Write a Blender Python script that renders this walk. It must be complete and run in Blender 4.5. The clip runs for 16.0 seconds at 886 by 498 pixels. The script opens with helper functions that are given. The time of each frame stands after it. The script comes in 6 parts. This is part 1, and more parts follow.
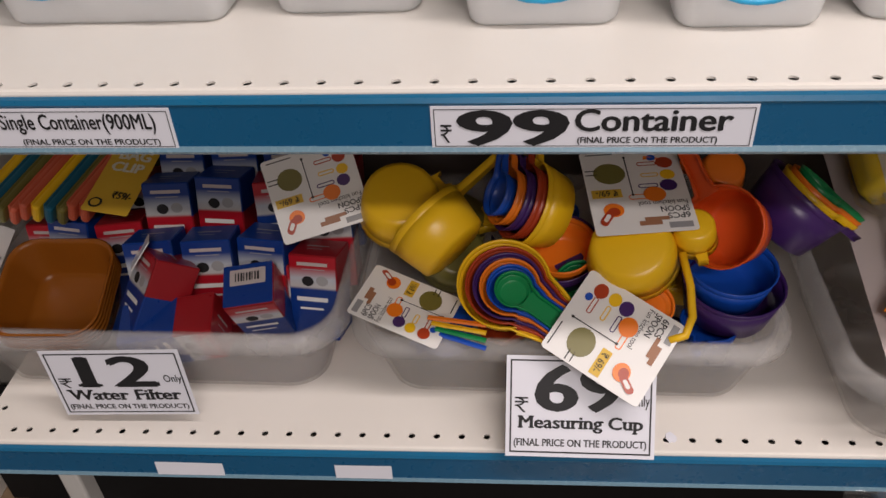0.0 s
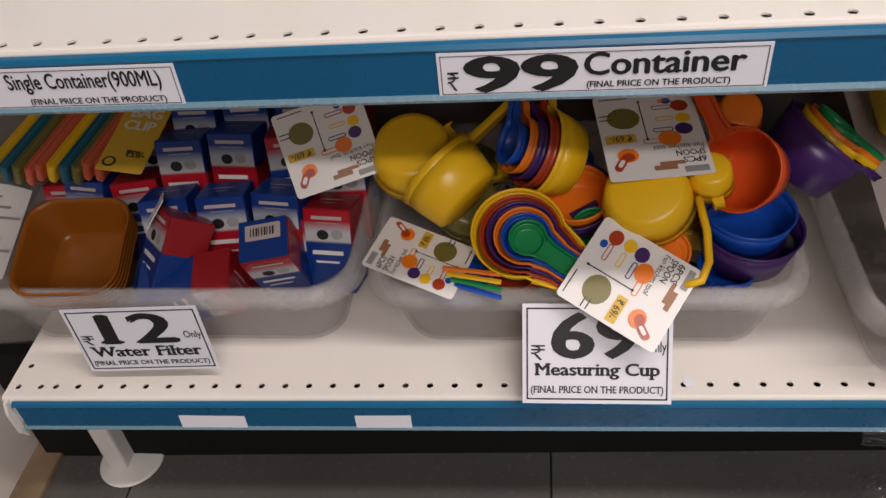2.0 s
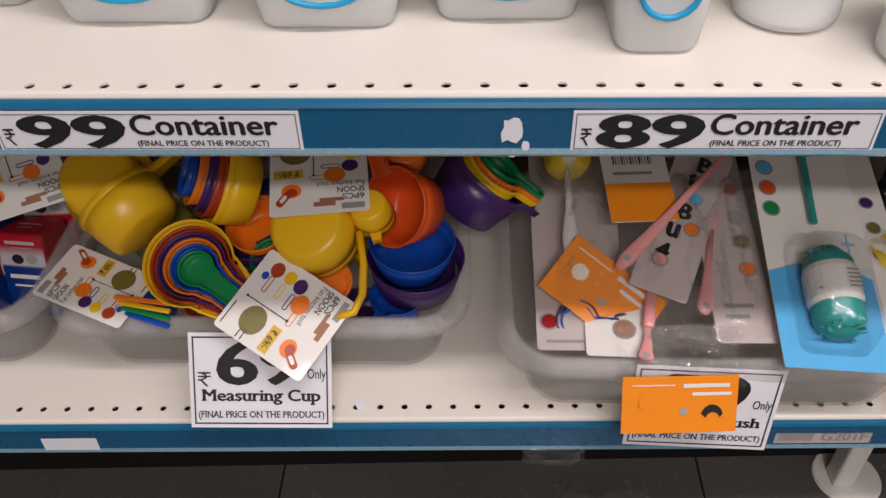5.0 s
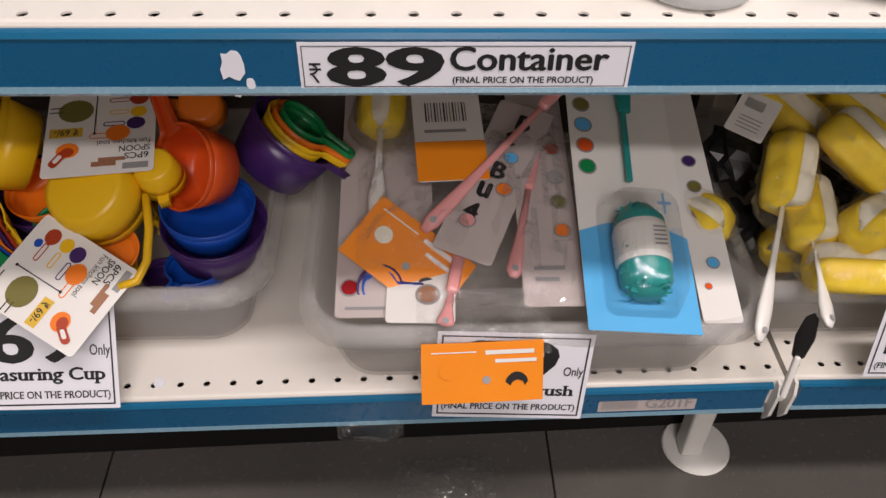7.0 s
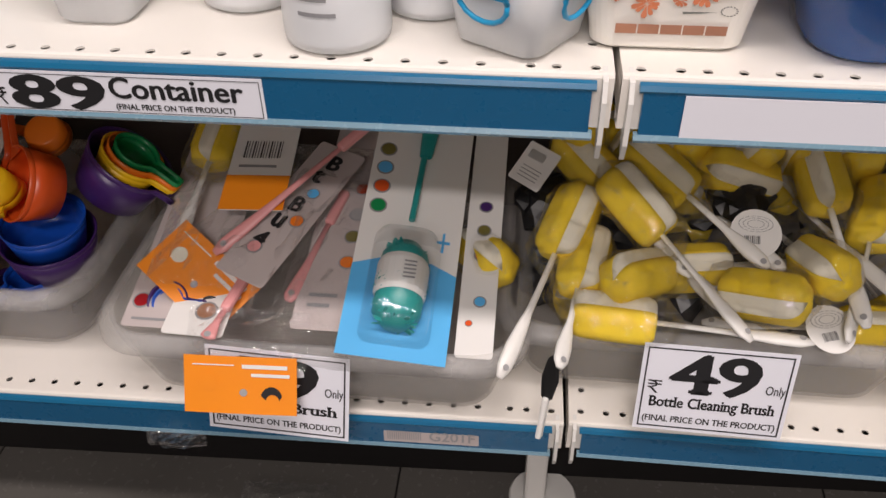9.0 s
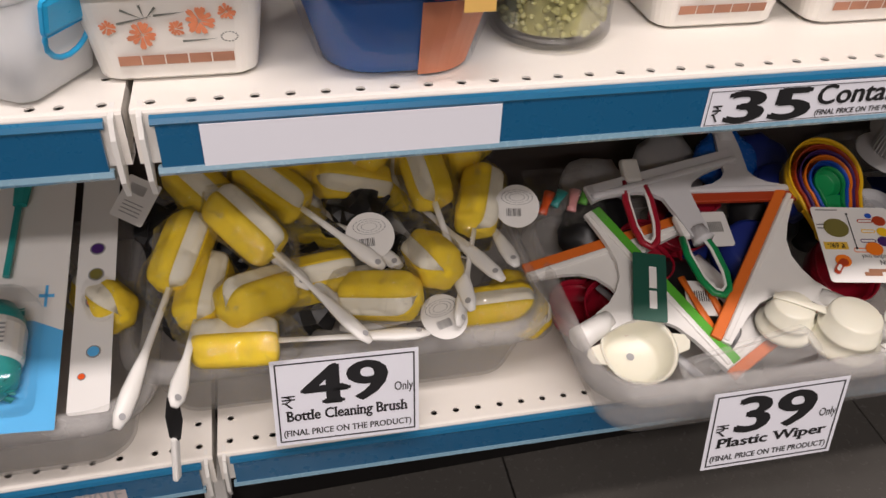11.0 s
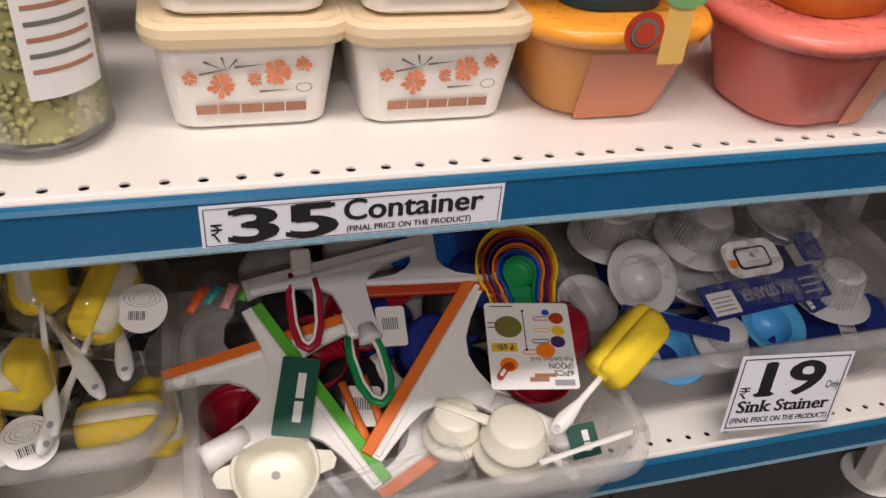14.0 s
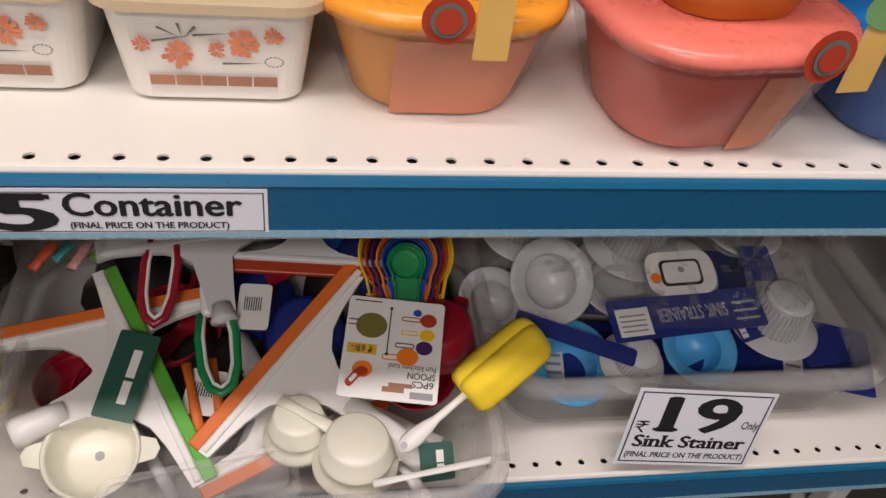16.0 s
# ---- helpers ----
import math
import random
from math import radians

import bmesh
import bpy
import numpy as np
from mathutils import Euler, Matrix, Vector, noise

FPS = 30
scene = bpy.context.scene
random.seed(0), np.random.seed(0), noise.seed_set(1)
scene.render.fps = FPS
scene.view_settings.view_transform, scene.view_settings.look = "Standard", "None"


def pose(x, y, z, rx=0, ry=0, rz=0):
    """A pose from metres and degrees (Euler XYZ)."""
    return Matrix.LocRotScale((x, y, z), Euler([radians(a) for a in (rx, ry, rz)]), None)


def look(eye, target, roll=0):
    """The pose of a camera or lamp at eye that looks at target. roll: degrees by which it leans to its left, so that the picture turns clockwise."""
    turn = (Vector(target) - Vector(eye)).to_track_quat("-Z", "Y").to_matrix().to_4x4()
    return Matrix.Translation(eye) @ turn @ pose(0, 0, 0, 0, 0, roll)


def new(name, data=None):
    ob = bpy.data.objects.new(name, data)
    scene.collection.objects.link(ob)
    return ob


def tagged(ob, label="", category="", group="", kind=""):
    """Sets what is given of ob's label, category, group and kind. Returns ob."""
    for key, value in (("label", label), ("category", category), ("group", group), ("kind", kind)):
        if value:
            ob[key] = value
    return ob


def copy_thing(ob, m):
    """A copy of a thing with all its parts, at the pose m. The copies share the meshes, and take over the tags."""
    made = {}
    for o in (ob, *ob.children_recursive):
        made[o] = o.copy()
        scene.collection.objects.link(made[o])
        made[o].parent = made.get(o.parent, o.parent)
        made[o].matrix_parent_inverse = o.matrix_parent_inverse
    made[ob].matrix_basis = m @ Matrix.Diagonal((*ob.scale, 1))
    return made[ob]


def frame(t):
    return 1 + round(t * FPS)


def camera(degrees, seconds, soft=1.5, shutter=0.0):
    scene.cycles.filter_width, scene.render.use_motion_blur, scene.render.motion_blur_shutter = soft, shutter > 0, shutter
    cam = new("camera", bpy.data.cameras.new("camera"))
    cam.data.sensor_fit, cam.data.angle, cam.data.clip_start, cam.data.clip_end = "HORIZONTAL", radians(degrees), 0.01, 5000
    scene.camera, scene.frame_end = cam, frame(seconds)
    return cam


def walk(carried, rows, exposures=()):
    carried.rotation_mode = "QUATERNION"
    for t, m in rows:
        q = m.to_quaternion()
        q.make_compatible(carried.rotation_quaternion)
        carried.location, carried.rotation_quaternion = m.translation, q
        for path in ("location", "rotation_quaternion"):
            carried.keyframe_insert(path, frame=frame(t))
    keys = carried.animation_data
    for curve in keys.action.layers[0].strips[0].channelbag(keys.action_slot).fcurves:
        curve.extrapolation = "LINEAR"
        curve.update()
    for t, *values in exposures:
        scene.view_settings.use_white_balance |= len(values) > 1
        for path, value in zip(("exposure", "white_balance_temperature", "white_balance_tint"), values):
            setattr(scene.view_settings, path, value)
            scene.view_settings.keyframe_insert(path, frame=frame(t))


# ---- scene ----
cam = camera(56.2, 16.0)
PATH = [
    (0, (0.066, -0.509, 0.978), (-0.126, 1.06, -0.246), -3.7),
    (0.5, (0.06, -0.507, 0.973), (-0.153, 1.017, -0.305), -4.9),
    (1, (0.055, -0.51, 0.973), (-0.183, 0.998, -0.319), -6.1),
    (1.5, (0.058, -0.508, 0.971), (-0.173, 0.986, -0.338), -6.1),
    (2, (0.073, -0.507, 0.975), (-0.169, 0.984, -0.336), -6.5),
    (2.5, (0.094, -0.502, 0.978), (-0.138, 0.974, -0.351), -6.5),
    (3, (0.115, -0.5, 0.98), (-0.093, 0.986, -0.342), -5.9),
    (3.5, (0.146, -0.493, 0.993), (-0.041, 1.028, -0.292), -5.1),
    (4, (0.231, -0.491, 1.01), (-0.006, 1.007, -0.293), -4.9),
    (4.5, (0.298, -0.486, 1.021), (0.122, 0.992, -0.315), -3.3),
    (5, (0.341, -0.489, 1.021), (0.279, 0.99, -0.324), -1.4),
    (5.2, (0.351, -0.487, 1.019), (0.331, 0.996, -0.324), -0.9),
    (7.3, (0.56, -0.465, 0.956), (0.632, 0.990, -0.409), 1.4),
    (7.5, (0.635, -0.483, 0.952), (0.625, 1.03, -0.355), 4.2),
    (8, (0.748, -0.519, 0.951), (0.566, 1.002, -0.334), 1.0),
    (8.2, (0.769, -0.521, 0.958), (0.535, 1.001, -0.318), -0.7),
    (10.3, (0.9, -0.517, 0.988), (1.042, 1.053, -0.243), 0.6),
    (10.5, (0.927, -0.514, 0.989), (1.143, 1.048, -0.241), 1.4),
    (11, (0.974, -0.512, 0.992), (1.335, 1.016, -0.246), 2.6),
    (11.5, (1.0, -0.492, 1.005), (1.402, 0.991, -0.275), 1.8),
    (12, (1.034, -0.472, 1.003), (1.518, 0.979, -0.285), 4.6),
    (12.5, (1.136, -0.472, 1.004), (1.551, 1.019, -0.263), 6.7),
    (13, (1.184, -0.475, 1.006), (1.539, 1.062, -0.223), 5.8),
    (13.5, (1.245, -0.471, 1.005), (1.641, 1.086, -0.186), 5.6),
    (14, (1.309, -0.471, 1.007), (1.819, 1.074, -0.155), 5.3),
    (14.5, (1.357, -0.478, 1.014), (1.934, 1.033, -0.162), 6.1),
    (15, (1.406, -0.462, 1.006), (1.968, 1.016, -0.218), 8.7),
    (15.5, (1.487, -0.411, 1.001), (1.939, 1.063, -0.273), 8.2),
    (16, (1.525, -0.396, 1.011), (1.864, 1.075, -0.302), 8.2),
]
walk(cam, [(t, look(eye, target, roll)) for t, eye, target, roll in PATH], exposures=[(0.0, -0.04), (2.5, -0.02), (4.5, -0.12), (7.5, 0.02), (10.5, 0.0), (12.0, -0.06), (15.0, -0.08), (16.0, -0.20)])

# ---- world and light ----
world = bpy.data.worlds.new("shop_air")
world.use_nodes = True
world.node_tree.nodes["Background"].inputs[0].default_value = (0.9, 0.95, 1.0, 1)
world.node_tree.nodes["Background"].inputs[1].default_value = 0.02
scene.world = world


def tube_lamp(x, y, z, sx, sy, watts):
    lamp = bpy.data.lights.new("tube_light", "AREA")
    lamp.shape, lamp.size, lamp.size_y, lamp.energy = "RECTANGLE", sx, sy, watts
    lamp.color = (1.0, 0.89, 0.86)
    ob = new("tube_light", lamp)
    ob.location = (x, y, z)


for lx, share, deep in ((-0.9, 0.08, 0.0), (0.62, 0.90, 2.7), (1.45, 0.72, 0.40), (2.4, 0.66, 0.12)):
    tube_lamp(lx, -0.75, 2.78, 1.2, 0.18, 26 * share)
    if deep:
        tube_lamp(lx, -2.3, 2.78, 1.2, 0.18, 17 * deep)
        tube_lamp(lx, -3.9, 2.78, 1.2, 0.18, 17 * deep)


# ---- materials ----
def mat(name, color, rough=0.5, metal=0.0, vary=0.06, scale=30.0, bump=0.05, coat=0.0, spec=0.5, sss=0.0, grime=0.0):
    """A painted or moulded surface with fine grain, a slow drift of tone, and patchy gloss."""
    m = bpy.data.materials.new(name)
    m.use_nodes = True
    n, l = m.node_tree.nodes, m.node_tree.links
    b = n["Principled BSDF"]
    tc = n.new("ShaderNodeTexCoord")
    big = n.new("ShaderNodeTexNoise")
    big.inputs["Scale"].default_value, big.inputs["Detail"].default_value = scale * 0.25, 4
    fine = n.new("ShaderNodeTexNoise")
    fine.inputs["Scale"].default_value, fine.inputs["Detail"].default_value = scale * 8, 3
    l.new(tc.outputs["Object"], big.inputs["Vector"])
    l.new(tc.outputs["Object"], fine.inputs["Vector"])
    ramp = n.new("ShaderNodeValToRGB")
    lo = tuple(c * (1 - vary * 2 - grime) for c in color)
    hi = tuple(min(1, c * (1 + vary)) for c in color)
    ramp.color_ramp.elements[0].position, ramp.color_ramp.elements[1].position = 0.25, 0.7
    ramp.color_ramp.elements[0].color, ramp.color_ramp.elements[1].color = (*lo, 1), (*hi, 1)
    l.new(big.outputs["Fac"], ramp.inputs["Fac"])
    l.new(ramp.outputs["Color"], b.inputs["Base Color"])
    mr = n.new("ShaderNodeMapRange")
    mr.inputs["To Min"].default_value, mr.inputs["To Max"].default_value = max(0.03, rough - 0.08), min(1, rough + 0.1)
    l.new(fine.outputs["Fac"], mr.inputs["Value"])
    l.new(mr.outputs["Result"], b.inputs["Roughness"])
    b.inputs["Metallic"].default_value = metal
    b.inputs["Coat Weight"].default_value = coat
    b.inputs["Specular IOR Level"].default_value = spec
    if sss:
        b.inputs["Subsurface Weight"].default_value = sss
        b.inputs["Subsurface Radius"].default_value = (0.01, 0.008, 0.006)
    if bump:
        bp = n.new("ShaderNodeBump")
        bp.inputs["Strength"].default_value, bp.inputs["Distance"].default_value = bump, 0.002
        l.new(fine.outputs["Fac"], bp.inputs["Height"])
        l.new(bp.outputs["Normal"], b.inputs["Normal"])
    return m


def clear(name, color, through_share, rough=0.15, crinkle=0.0, scale=40.0, haze=0.3):
    """Thin see-through plastic: part open, part milky, with a gloss that breaks up on its folds."""
    m = bpy.data.materials.new(name)
    m.use_nodes = True
    n, l = m.node_tree.nodes, m.node_tree.links
    out, b = n["Material Output"], n["Principled BSDF"]
    b.inputs["Base Color"].default_value = (*color, 1)
    b.inputs["Roughness"].default_value = rough
    b.inputs["Subsurface Weight"].default_value = 0.0
    hazy = n.new("ShaderNodeBsdfTranslucent")
    hazy.inputs["Color"].default_value = (*color, 1)
    mix0 = n.new("ShaderNodeMixShader")
    mix0.inputs[0].default_value = haze
    l.new(b.outputs[0], mix0.inputs[1])
    l.new(hazy.outputs[0], mix0.inputs[2])
    open_ = n.new("ShaderNodeBsdfTransparent")
    open_.inputs["Color"].default_value = (*[0.6 + 0.4 * c for c in color], 1)
    mix = n.new("ShaderNodeMixShader")
    l.new(mix0.outputs[0], mix.inputs[1])
    l.new(open_.outputs[0], mix.inputs[2])
    l.new(mix.outputs[0], out.inputs[0])
    tc = n.new("ShaderNodeTexCoord")
    tex = n.new("ShaderNodeTexNoise")
    tex.inputs["Scale"].default_value, tex.inputs["Detail"].default_value = scale, 5
    l.new(tc.outputs["Object"], tex.inputs["Vector"])
    mr = n.new("ShaderNodeMapRange")
    mr.inputs["From Min"].default_value, mr.inputs["From Max"].default_value = 0.3, 0.75
    mr.inputs["To Min"].default_value, mr.inputs["To Max"].default_value = min(1, through_share + 0.08), through_share - 0.12
    l.new(tex.outputs["Fac"], mr.inputs["Value"])
    l.new(mr.outputs["Result"], mix.inputs[0])
    if crinkle:
        bp = n.new("ShaderNodeBump")
        bp.inputs["Strength"].default_value, bp.inputs["Distance"].default_value = crinkle, 0.01
        l.new(tex.outputs["Fac"], bp.inputs["Height"])
        l.new(bp.outputs["Normal"], b.inputs["Normal"])
    return m


def film(name, scale=45.0, crinkle=1.0, gloss=0.065, tint=0.995, crease=0.30):
    """Clear wrapping film: open but for sharp glints on its creases."""
    m = bpy.data.materials.new(name)
    m.use_nodes = True
    n, l = m.node_tree.nodes, m.node_tree.links
    n.remove(n["Principled BSDF"])
    tc = n.new("ShaderNodeTexCoord")
    tex = n.new("ShaderNodeTexNoise")
    tex.inputs["Scale"].default_value, tex.inputs["Detail"].default_value = scale, 4
    l.new(tc.outputs["Object"], tex.inputs["Vector"])
    bp = n.new("ShaderNodeBump")
    bp.inputs["Strength"].default_value, bp.inputs["Distance"].default_value = crinkle, 0.012
    l.new(tex.outputs["Fac"], bp.inputs["Height"])
    shine = n.new("ShaderNodeBsdfGlossy")
    shine.inputs["Roughness"].default_value = 0.05
    l.new(bp.outputs["Normal"], shine.inputs["Normal"])
    edge = n.new("ShaderNodeFresnel")
    edge.inputs["IOR"].default_value = 1.4
    add = n.new("ShaderNodeMath")
    add.operation, add.use_clamp = "MULTIPLY_ADD", True
    add.inputs[1].default_value, add.inputs[2].default_value = 0.30, gloss
    l.new(edge.outputs[0], add.inputs[0])
    open_ = n.new("ShaderNodeBsdfTransparent")
    open_.inputs["Color"].default_value = (tint, tint, tint, 1)
    mix = n.new("ShaderNodeMixShader")
    # thin creases, in patches, that scatter the light
    bend = n.new("ShaderNodeTexNoise")
    bend.inputs["Scale"].default_value, bend.inputs["Detail"].default_value = 30, 3
    l.new(tc.outputs["Object"], bend.inputs["Vector"])
    warp = n.new("ShaderNodeVectorMath")
    warp.operation = "MULTIPLY_ADD"
    warp.inputs[1].default_value = (0.03, 0.03, 0.03)
    l.new(bend.outputs["Color"], warp.inputs[0])
    l.new(tc.outputs["Object"], warp.inputs[2])
    cells = n.new("ShaderNodeTexVoronoi")
    cells.feature = "DISTANCE_TO_EDGE"
    cells.inputs["Scale"].default_value = scale * 1.6
    l.new(warp.outputs[0], cells.inputs["Vector"])
    thin = n.new("ShaderNodeMapRange")
    thin.inputs["From Min"].default_value, thin.inputs["From Max"].default_value = 0.0, 0.045
    thin.inputs["To Min"].default_value, thin.inputs["To Max"].default_value = crease, 0.0
    l.new(cells.outputs["Distance"], thin.inputs["Value"])
    patch = n.new("ShaderNodeMapRange")
    patch.inputs["From Min"].default_value, patch.inputs["From Max"].default_value = 0.50, 0.62
    l.new(tex.outputs["Fac"], patch.inputs["Value"])
    lines = n.new("ShaderNodeMath")
    lines.operation = "MULTIPLY_ADD"
    l.new(thin.outputs[0], lines.inputs[0])
    l.new(patch.outputs[0], lines.inputs[1])
    l.new(add.outputs[0], lines.inputs[2])
    matte = n.new("ShaderNodeBsdfDiffuse")
    matte.inputs["Color"].default_value = (0.9, 0.9, 0.9, 1)
    both = n.new("ShaderNodeMixShader")
    both.inputs[0].default_value = 0.12
    l.new(shine.outputs[0], both.inputs[1])
    l.new(matte.outputs[0], both.inputs[2])
    l.new(lines.outputs[0], mix.inputs[0])
    l.new(open_.outputs[0], mix.inputs[1])
    l.new(both.outputs[0], mix.inputs[2])
    l.new(mix.outputs[0], n["Material Output"].inputs[0])
    return m


M = {
    "shelf": mat("cream_painted_steel", (0.80, 0.765, 0.71), 0.38, vary=0.02, scale=6, bump=0.02, grime=0.02),
    "steel": mat("white_painted_steel", (0.74, 0.73, 0.70), 0.4, vary=0.04, scale=20, grime=0.05),
    "lip": mat("teal_blue_strip", (0.004, 0.098, 0.225), 0.28, vary=0.05, scale=10, bump=0.01, coat=0.3),
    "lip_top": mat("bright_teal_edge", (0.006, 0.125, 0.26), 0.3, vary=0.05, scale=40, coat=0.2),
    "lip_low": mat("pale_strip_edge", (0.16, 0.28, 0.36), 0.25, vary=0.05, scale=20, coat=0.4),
    "paper": mat("white_paper", (0.77, 0.78, 0.85), 0.7, vary=0.02, scale=12, bump=0.03),
    "ink": mat("black_ink", (0.012, 0.012, 0.014), 0.5, vary=0.0, scale=50, bump=0),
    "black": mat("dark_plinth_paint", (0.010, 0.009, 0.009), 0.8, vary=0.2, scale=6, spec=0.15),
    "back": mat("dark_brown_back_panel", (0.05, 0.038, 0.032), 0.6, vary=0.15, scale=5),
    "wall": mat("grey_beige_wall_paint", (0.32, 0.30, 0.27), 0.7, vary=0.06, scale=4, bump=0.1),
    "dirt": mat("stained_mortar", (0.22, 0.15, 0.09), 0.9, vary=0.35, scale=40, bump=0.6),
    "pillar": mat("off_white_pillar_paint", (0.70, 0.66, 0.60), 0.7, vary=0.10, scale=4, bump=0.1, grime=0.05),
    "ceiling": mat("ceiling_board", (0.36, 0.36, 0.35), 0.9, scale=3),
    "bin": clear("milky_bin_plastic", (0.92, 0.91, 0.90), 0.80, 0.2, 0.0, 6.0, 0.4),
    "film": film("clear_film"),
    "wrap": film("smooth_shrink_wrap", 22.0, 0.25, 0.04, 0.99, 0.0),
    "box_clear": film("clear_jar_wall", 6.0, 0.03, 0.03, 0.98, 0.0),
}


def floor_material():
    m = mat("grey_floor_tile", (0.102, 0.096, 0.088), 0.24, vary=0.1, scale=14, bump=0.03)
    return m


M["floor"] = floor_material()


# ---- mesh helpers ----
def part(name, bm, material, parent, label="", smooth=False):
    me = bpy.data.meshes.new(name)
    bmesh.ops.recalc_face_normals(bm, faces=bm.faces)
    bm.to_mesh(me)
    bm.free()
    me.materials.append(material)
    if smooth:
        me.polygons.foreach_set("use_smooth", [True] * len(me.polygons))
    ob = new(name, me)
    if parent is not None:
        ob.parent = parent
    if label:
        ob["label"] = label
    return ob


def thing(name, m, label, category, group=""):
    ob = new(name)
    ob.empty_display_size = 0.02
    ob.matrix_basis = m
    return tagged(ob, label, category, group)


def block(sx, sy, sz, cx=0, cy=0, cz=0, bevel=0.0, bm=None, seg=2):
    own = bm or bmesh.new()
    r = bmesh.ops.create_cube(own, size=1, matrix=Matrix.Translation((cx, cy, cz)) @ Matrix.Diagonal((sx, sy, sz, 1)))
    if bevel:
        vs = set(r["verts"])
        edges = [e for e in own.edges if e.verts[0] in vs and e.verts[1] in vs]
        bmesh.ops.bevel(own, geom=edges, offset=bevel, segments=seg, affect="EDGES", profile=0.5)
    return own


def rrect(hx, hy, r, n=5):
    """Outline of a rounded rectangle, anticlockwise."""
    pts = []
    for cx, cy, a0 in ((hx - r, hy - r, 0), (-hx + r, hy - r, 90), (-hx + r, -hy + r, 180), (hx - r, -hy + r, 270)):
        for i in range(n + 1):
            a = radians(a0 + 90 * i / n)
            pts.append((cx + r * math.cos(a), cy + r * math.sin(a)))
    return pts


def loft(rings, cap0=True, cap1=True, bm=None, closed=True):
    """Skin a list of rings (each a list of 3D points of equal count)."""
    own = bm or bmesh.new()
    vs = [[own.verts.new(p) for p in ring] for ring in rings]
    n = len(rings[0])
    for a, b in zip(vs, vs[1:]):
        for i in range(n if closed else n - 1):
            own.faces.new((a[i], a[(i + 1) % n], b[(i + 1) % n], b[i]))
    if cap0:
        own.faces.new(vs[0][::-1])
    if cap1:
        own.faces.new(vs[-1])
    return own


def rr_loft(levels, cap0=True, cap1=True, n=5, bm=None):
    """Rounded-rectangle rings from (half x, half y, radius, z)."""
    return loft([[(x, y, z) for x, y in rrect(hx, hy, r, n)] for hx, hy, r, z in levels], cap0, cap1, bm)


def lathe(profile, n=28, cap0=False, cap1=False, bm=None):
    """Turn (radius, z) round the z axis."""
    return loft([[(r * math.cos(math.tau * i / n), r * math.sin(math.tau * i / n), z) for i in range(n)] for r, z in profile], cap0, cap1, bm)


def sweep(points, radii, n=8, flat=1.0, bm=None):
    """A round or flattened bar along points."""
    pts = [Vector(p) for p in points]
    rings, up = [], Vector((0, 0, 1))
    for i, p in enumerate(pts):
        d = (pts[min(i + 1, len(pts) - 1)] - pts[max(i - 1, 0)]).normalized()
        u = up if abs(d.dot(up)) < 0.95 else Vector((0, 1, 0))
        s = d.cross(u).normalized()
        v = s.cross(d)
        r = radii[i] if hasattr(radii, "__len__") else radii
        rings.append([p + s * r * math.cos(math.tau * k / n) + v * r * flat * math.sin(math.tau * k / n) for k in range(n)])
    return loft(rings, True, True, bm)


def plate(outline, thick, bm=None, z0=0.0):
    """A flat piece of the given outline in the xy plane."""
    return loft([[(x, y, z0) for x, y in outline], [(x, y, z0 + thick) for x, y in outline]], True, True, bm)


def basis(origin, xdir, up):
    """A pose whose x runs along xdir and whose z is as near up as can be."""
    x = Vector(xdir).normalized()
    z = Vector(up)
    z = (z - x * z.dot(x)).normalized()
    y = z.cross(x)
    m = Matrix((x, y, z)).transposed().to_4x4()
    m.translation = origin
    return m


def sheet_pose(tl, tr, bl):
    """Pose, width and height of a sheet from three corners; local x to the right, y up, z out of its face."""
    tl, tr, bl = Vector(tl), Vector(tr), Vector(bl)
    x = (tr - tl)
    down = (bl - tl)
    z = (-down).cross(x) * -1
    c = tl + x / 2 + down / 2
    return basis(c, x, z), x.length, down.length


def rupee_sign(x0, y0, w, h, z, material, parent, name):
    """The currency sign: two bars, a bowl and a slanting leg."""
    bm = bmesh.new()
    k = 0.11
    quads = [[(0, 1), (1, 1), (1, 1 - k), (0, 1 - k)], [(0, 0.74), (1, 0.74), (1, 0.74 - k), (0, 0.74 - k)], [(0, 0.50), (0.30, 0.50), (0.30, 0.50 - k), (0, 0.50 - k)], [(0.14, 0.44), (0.34, 0.44), (0.82, 0), (0.60, 0)]]
    arc = [(0.30 + 0.42 * math.sin(a), 0.695 + 0.25 * math.cos(a)) for a in [math.pi * i / 8 for i in range(9)]]
    core = [(0.30 + 0.26 * math.sin(a), 0.695 + 0.15 * math.cos(a)) for a in [math.pi * i / 8 for i in range(9)]]
    quads += [[arc[i], arc[i + 1], core[i + 1], core[i]] for i in range(8)]
    for i, q in enumerate(quads):
        bm.faces.new([bm.verts.new((x0 + u * w, y0 + v * h, z + 0.00002 * i)) for u, v in q])
    return part(name, bm, material, parent)


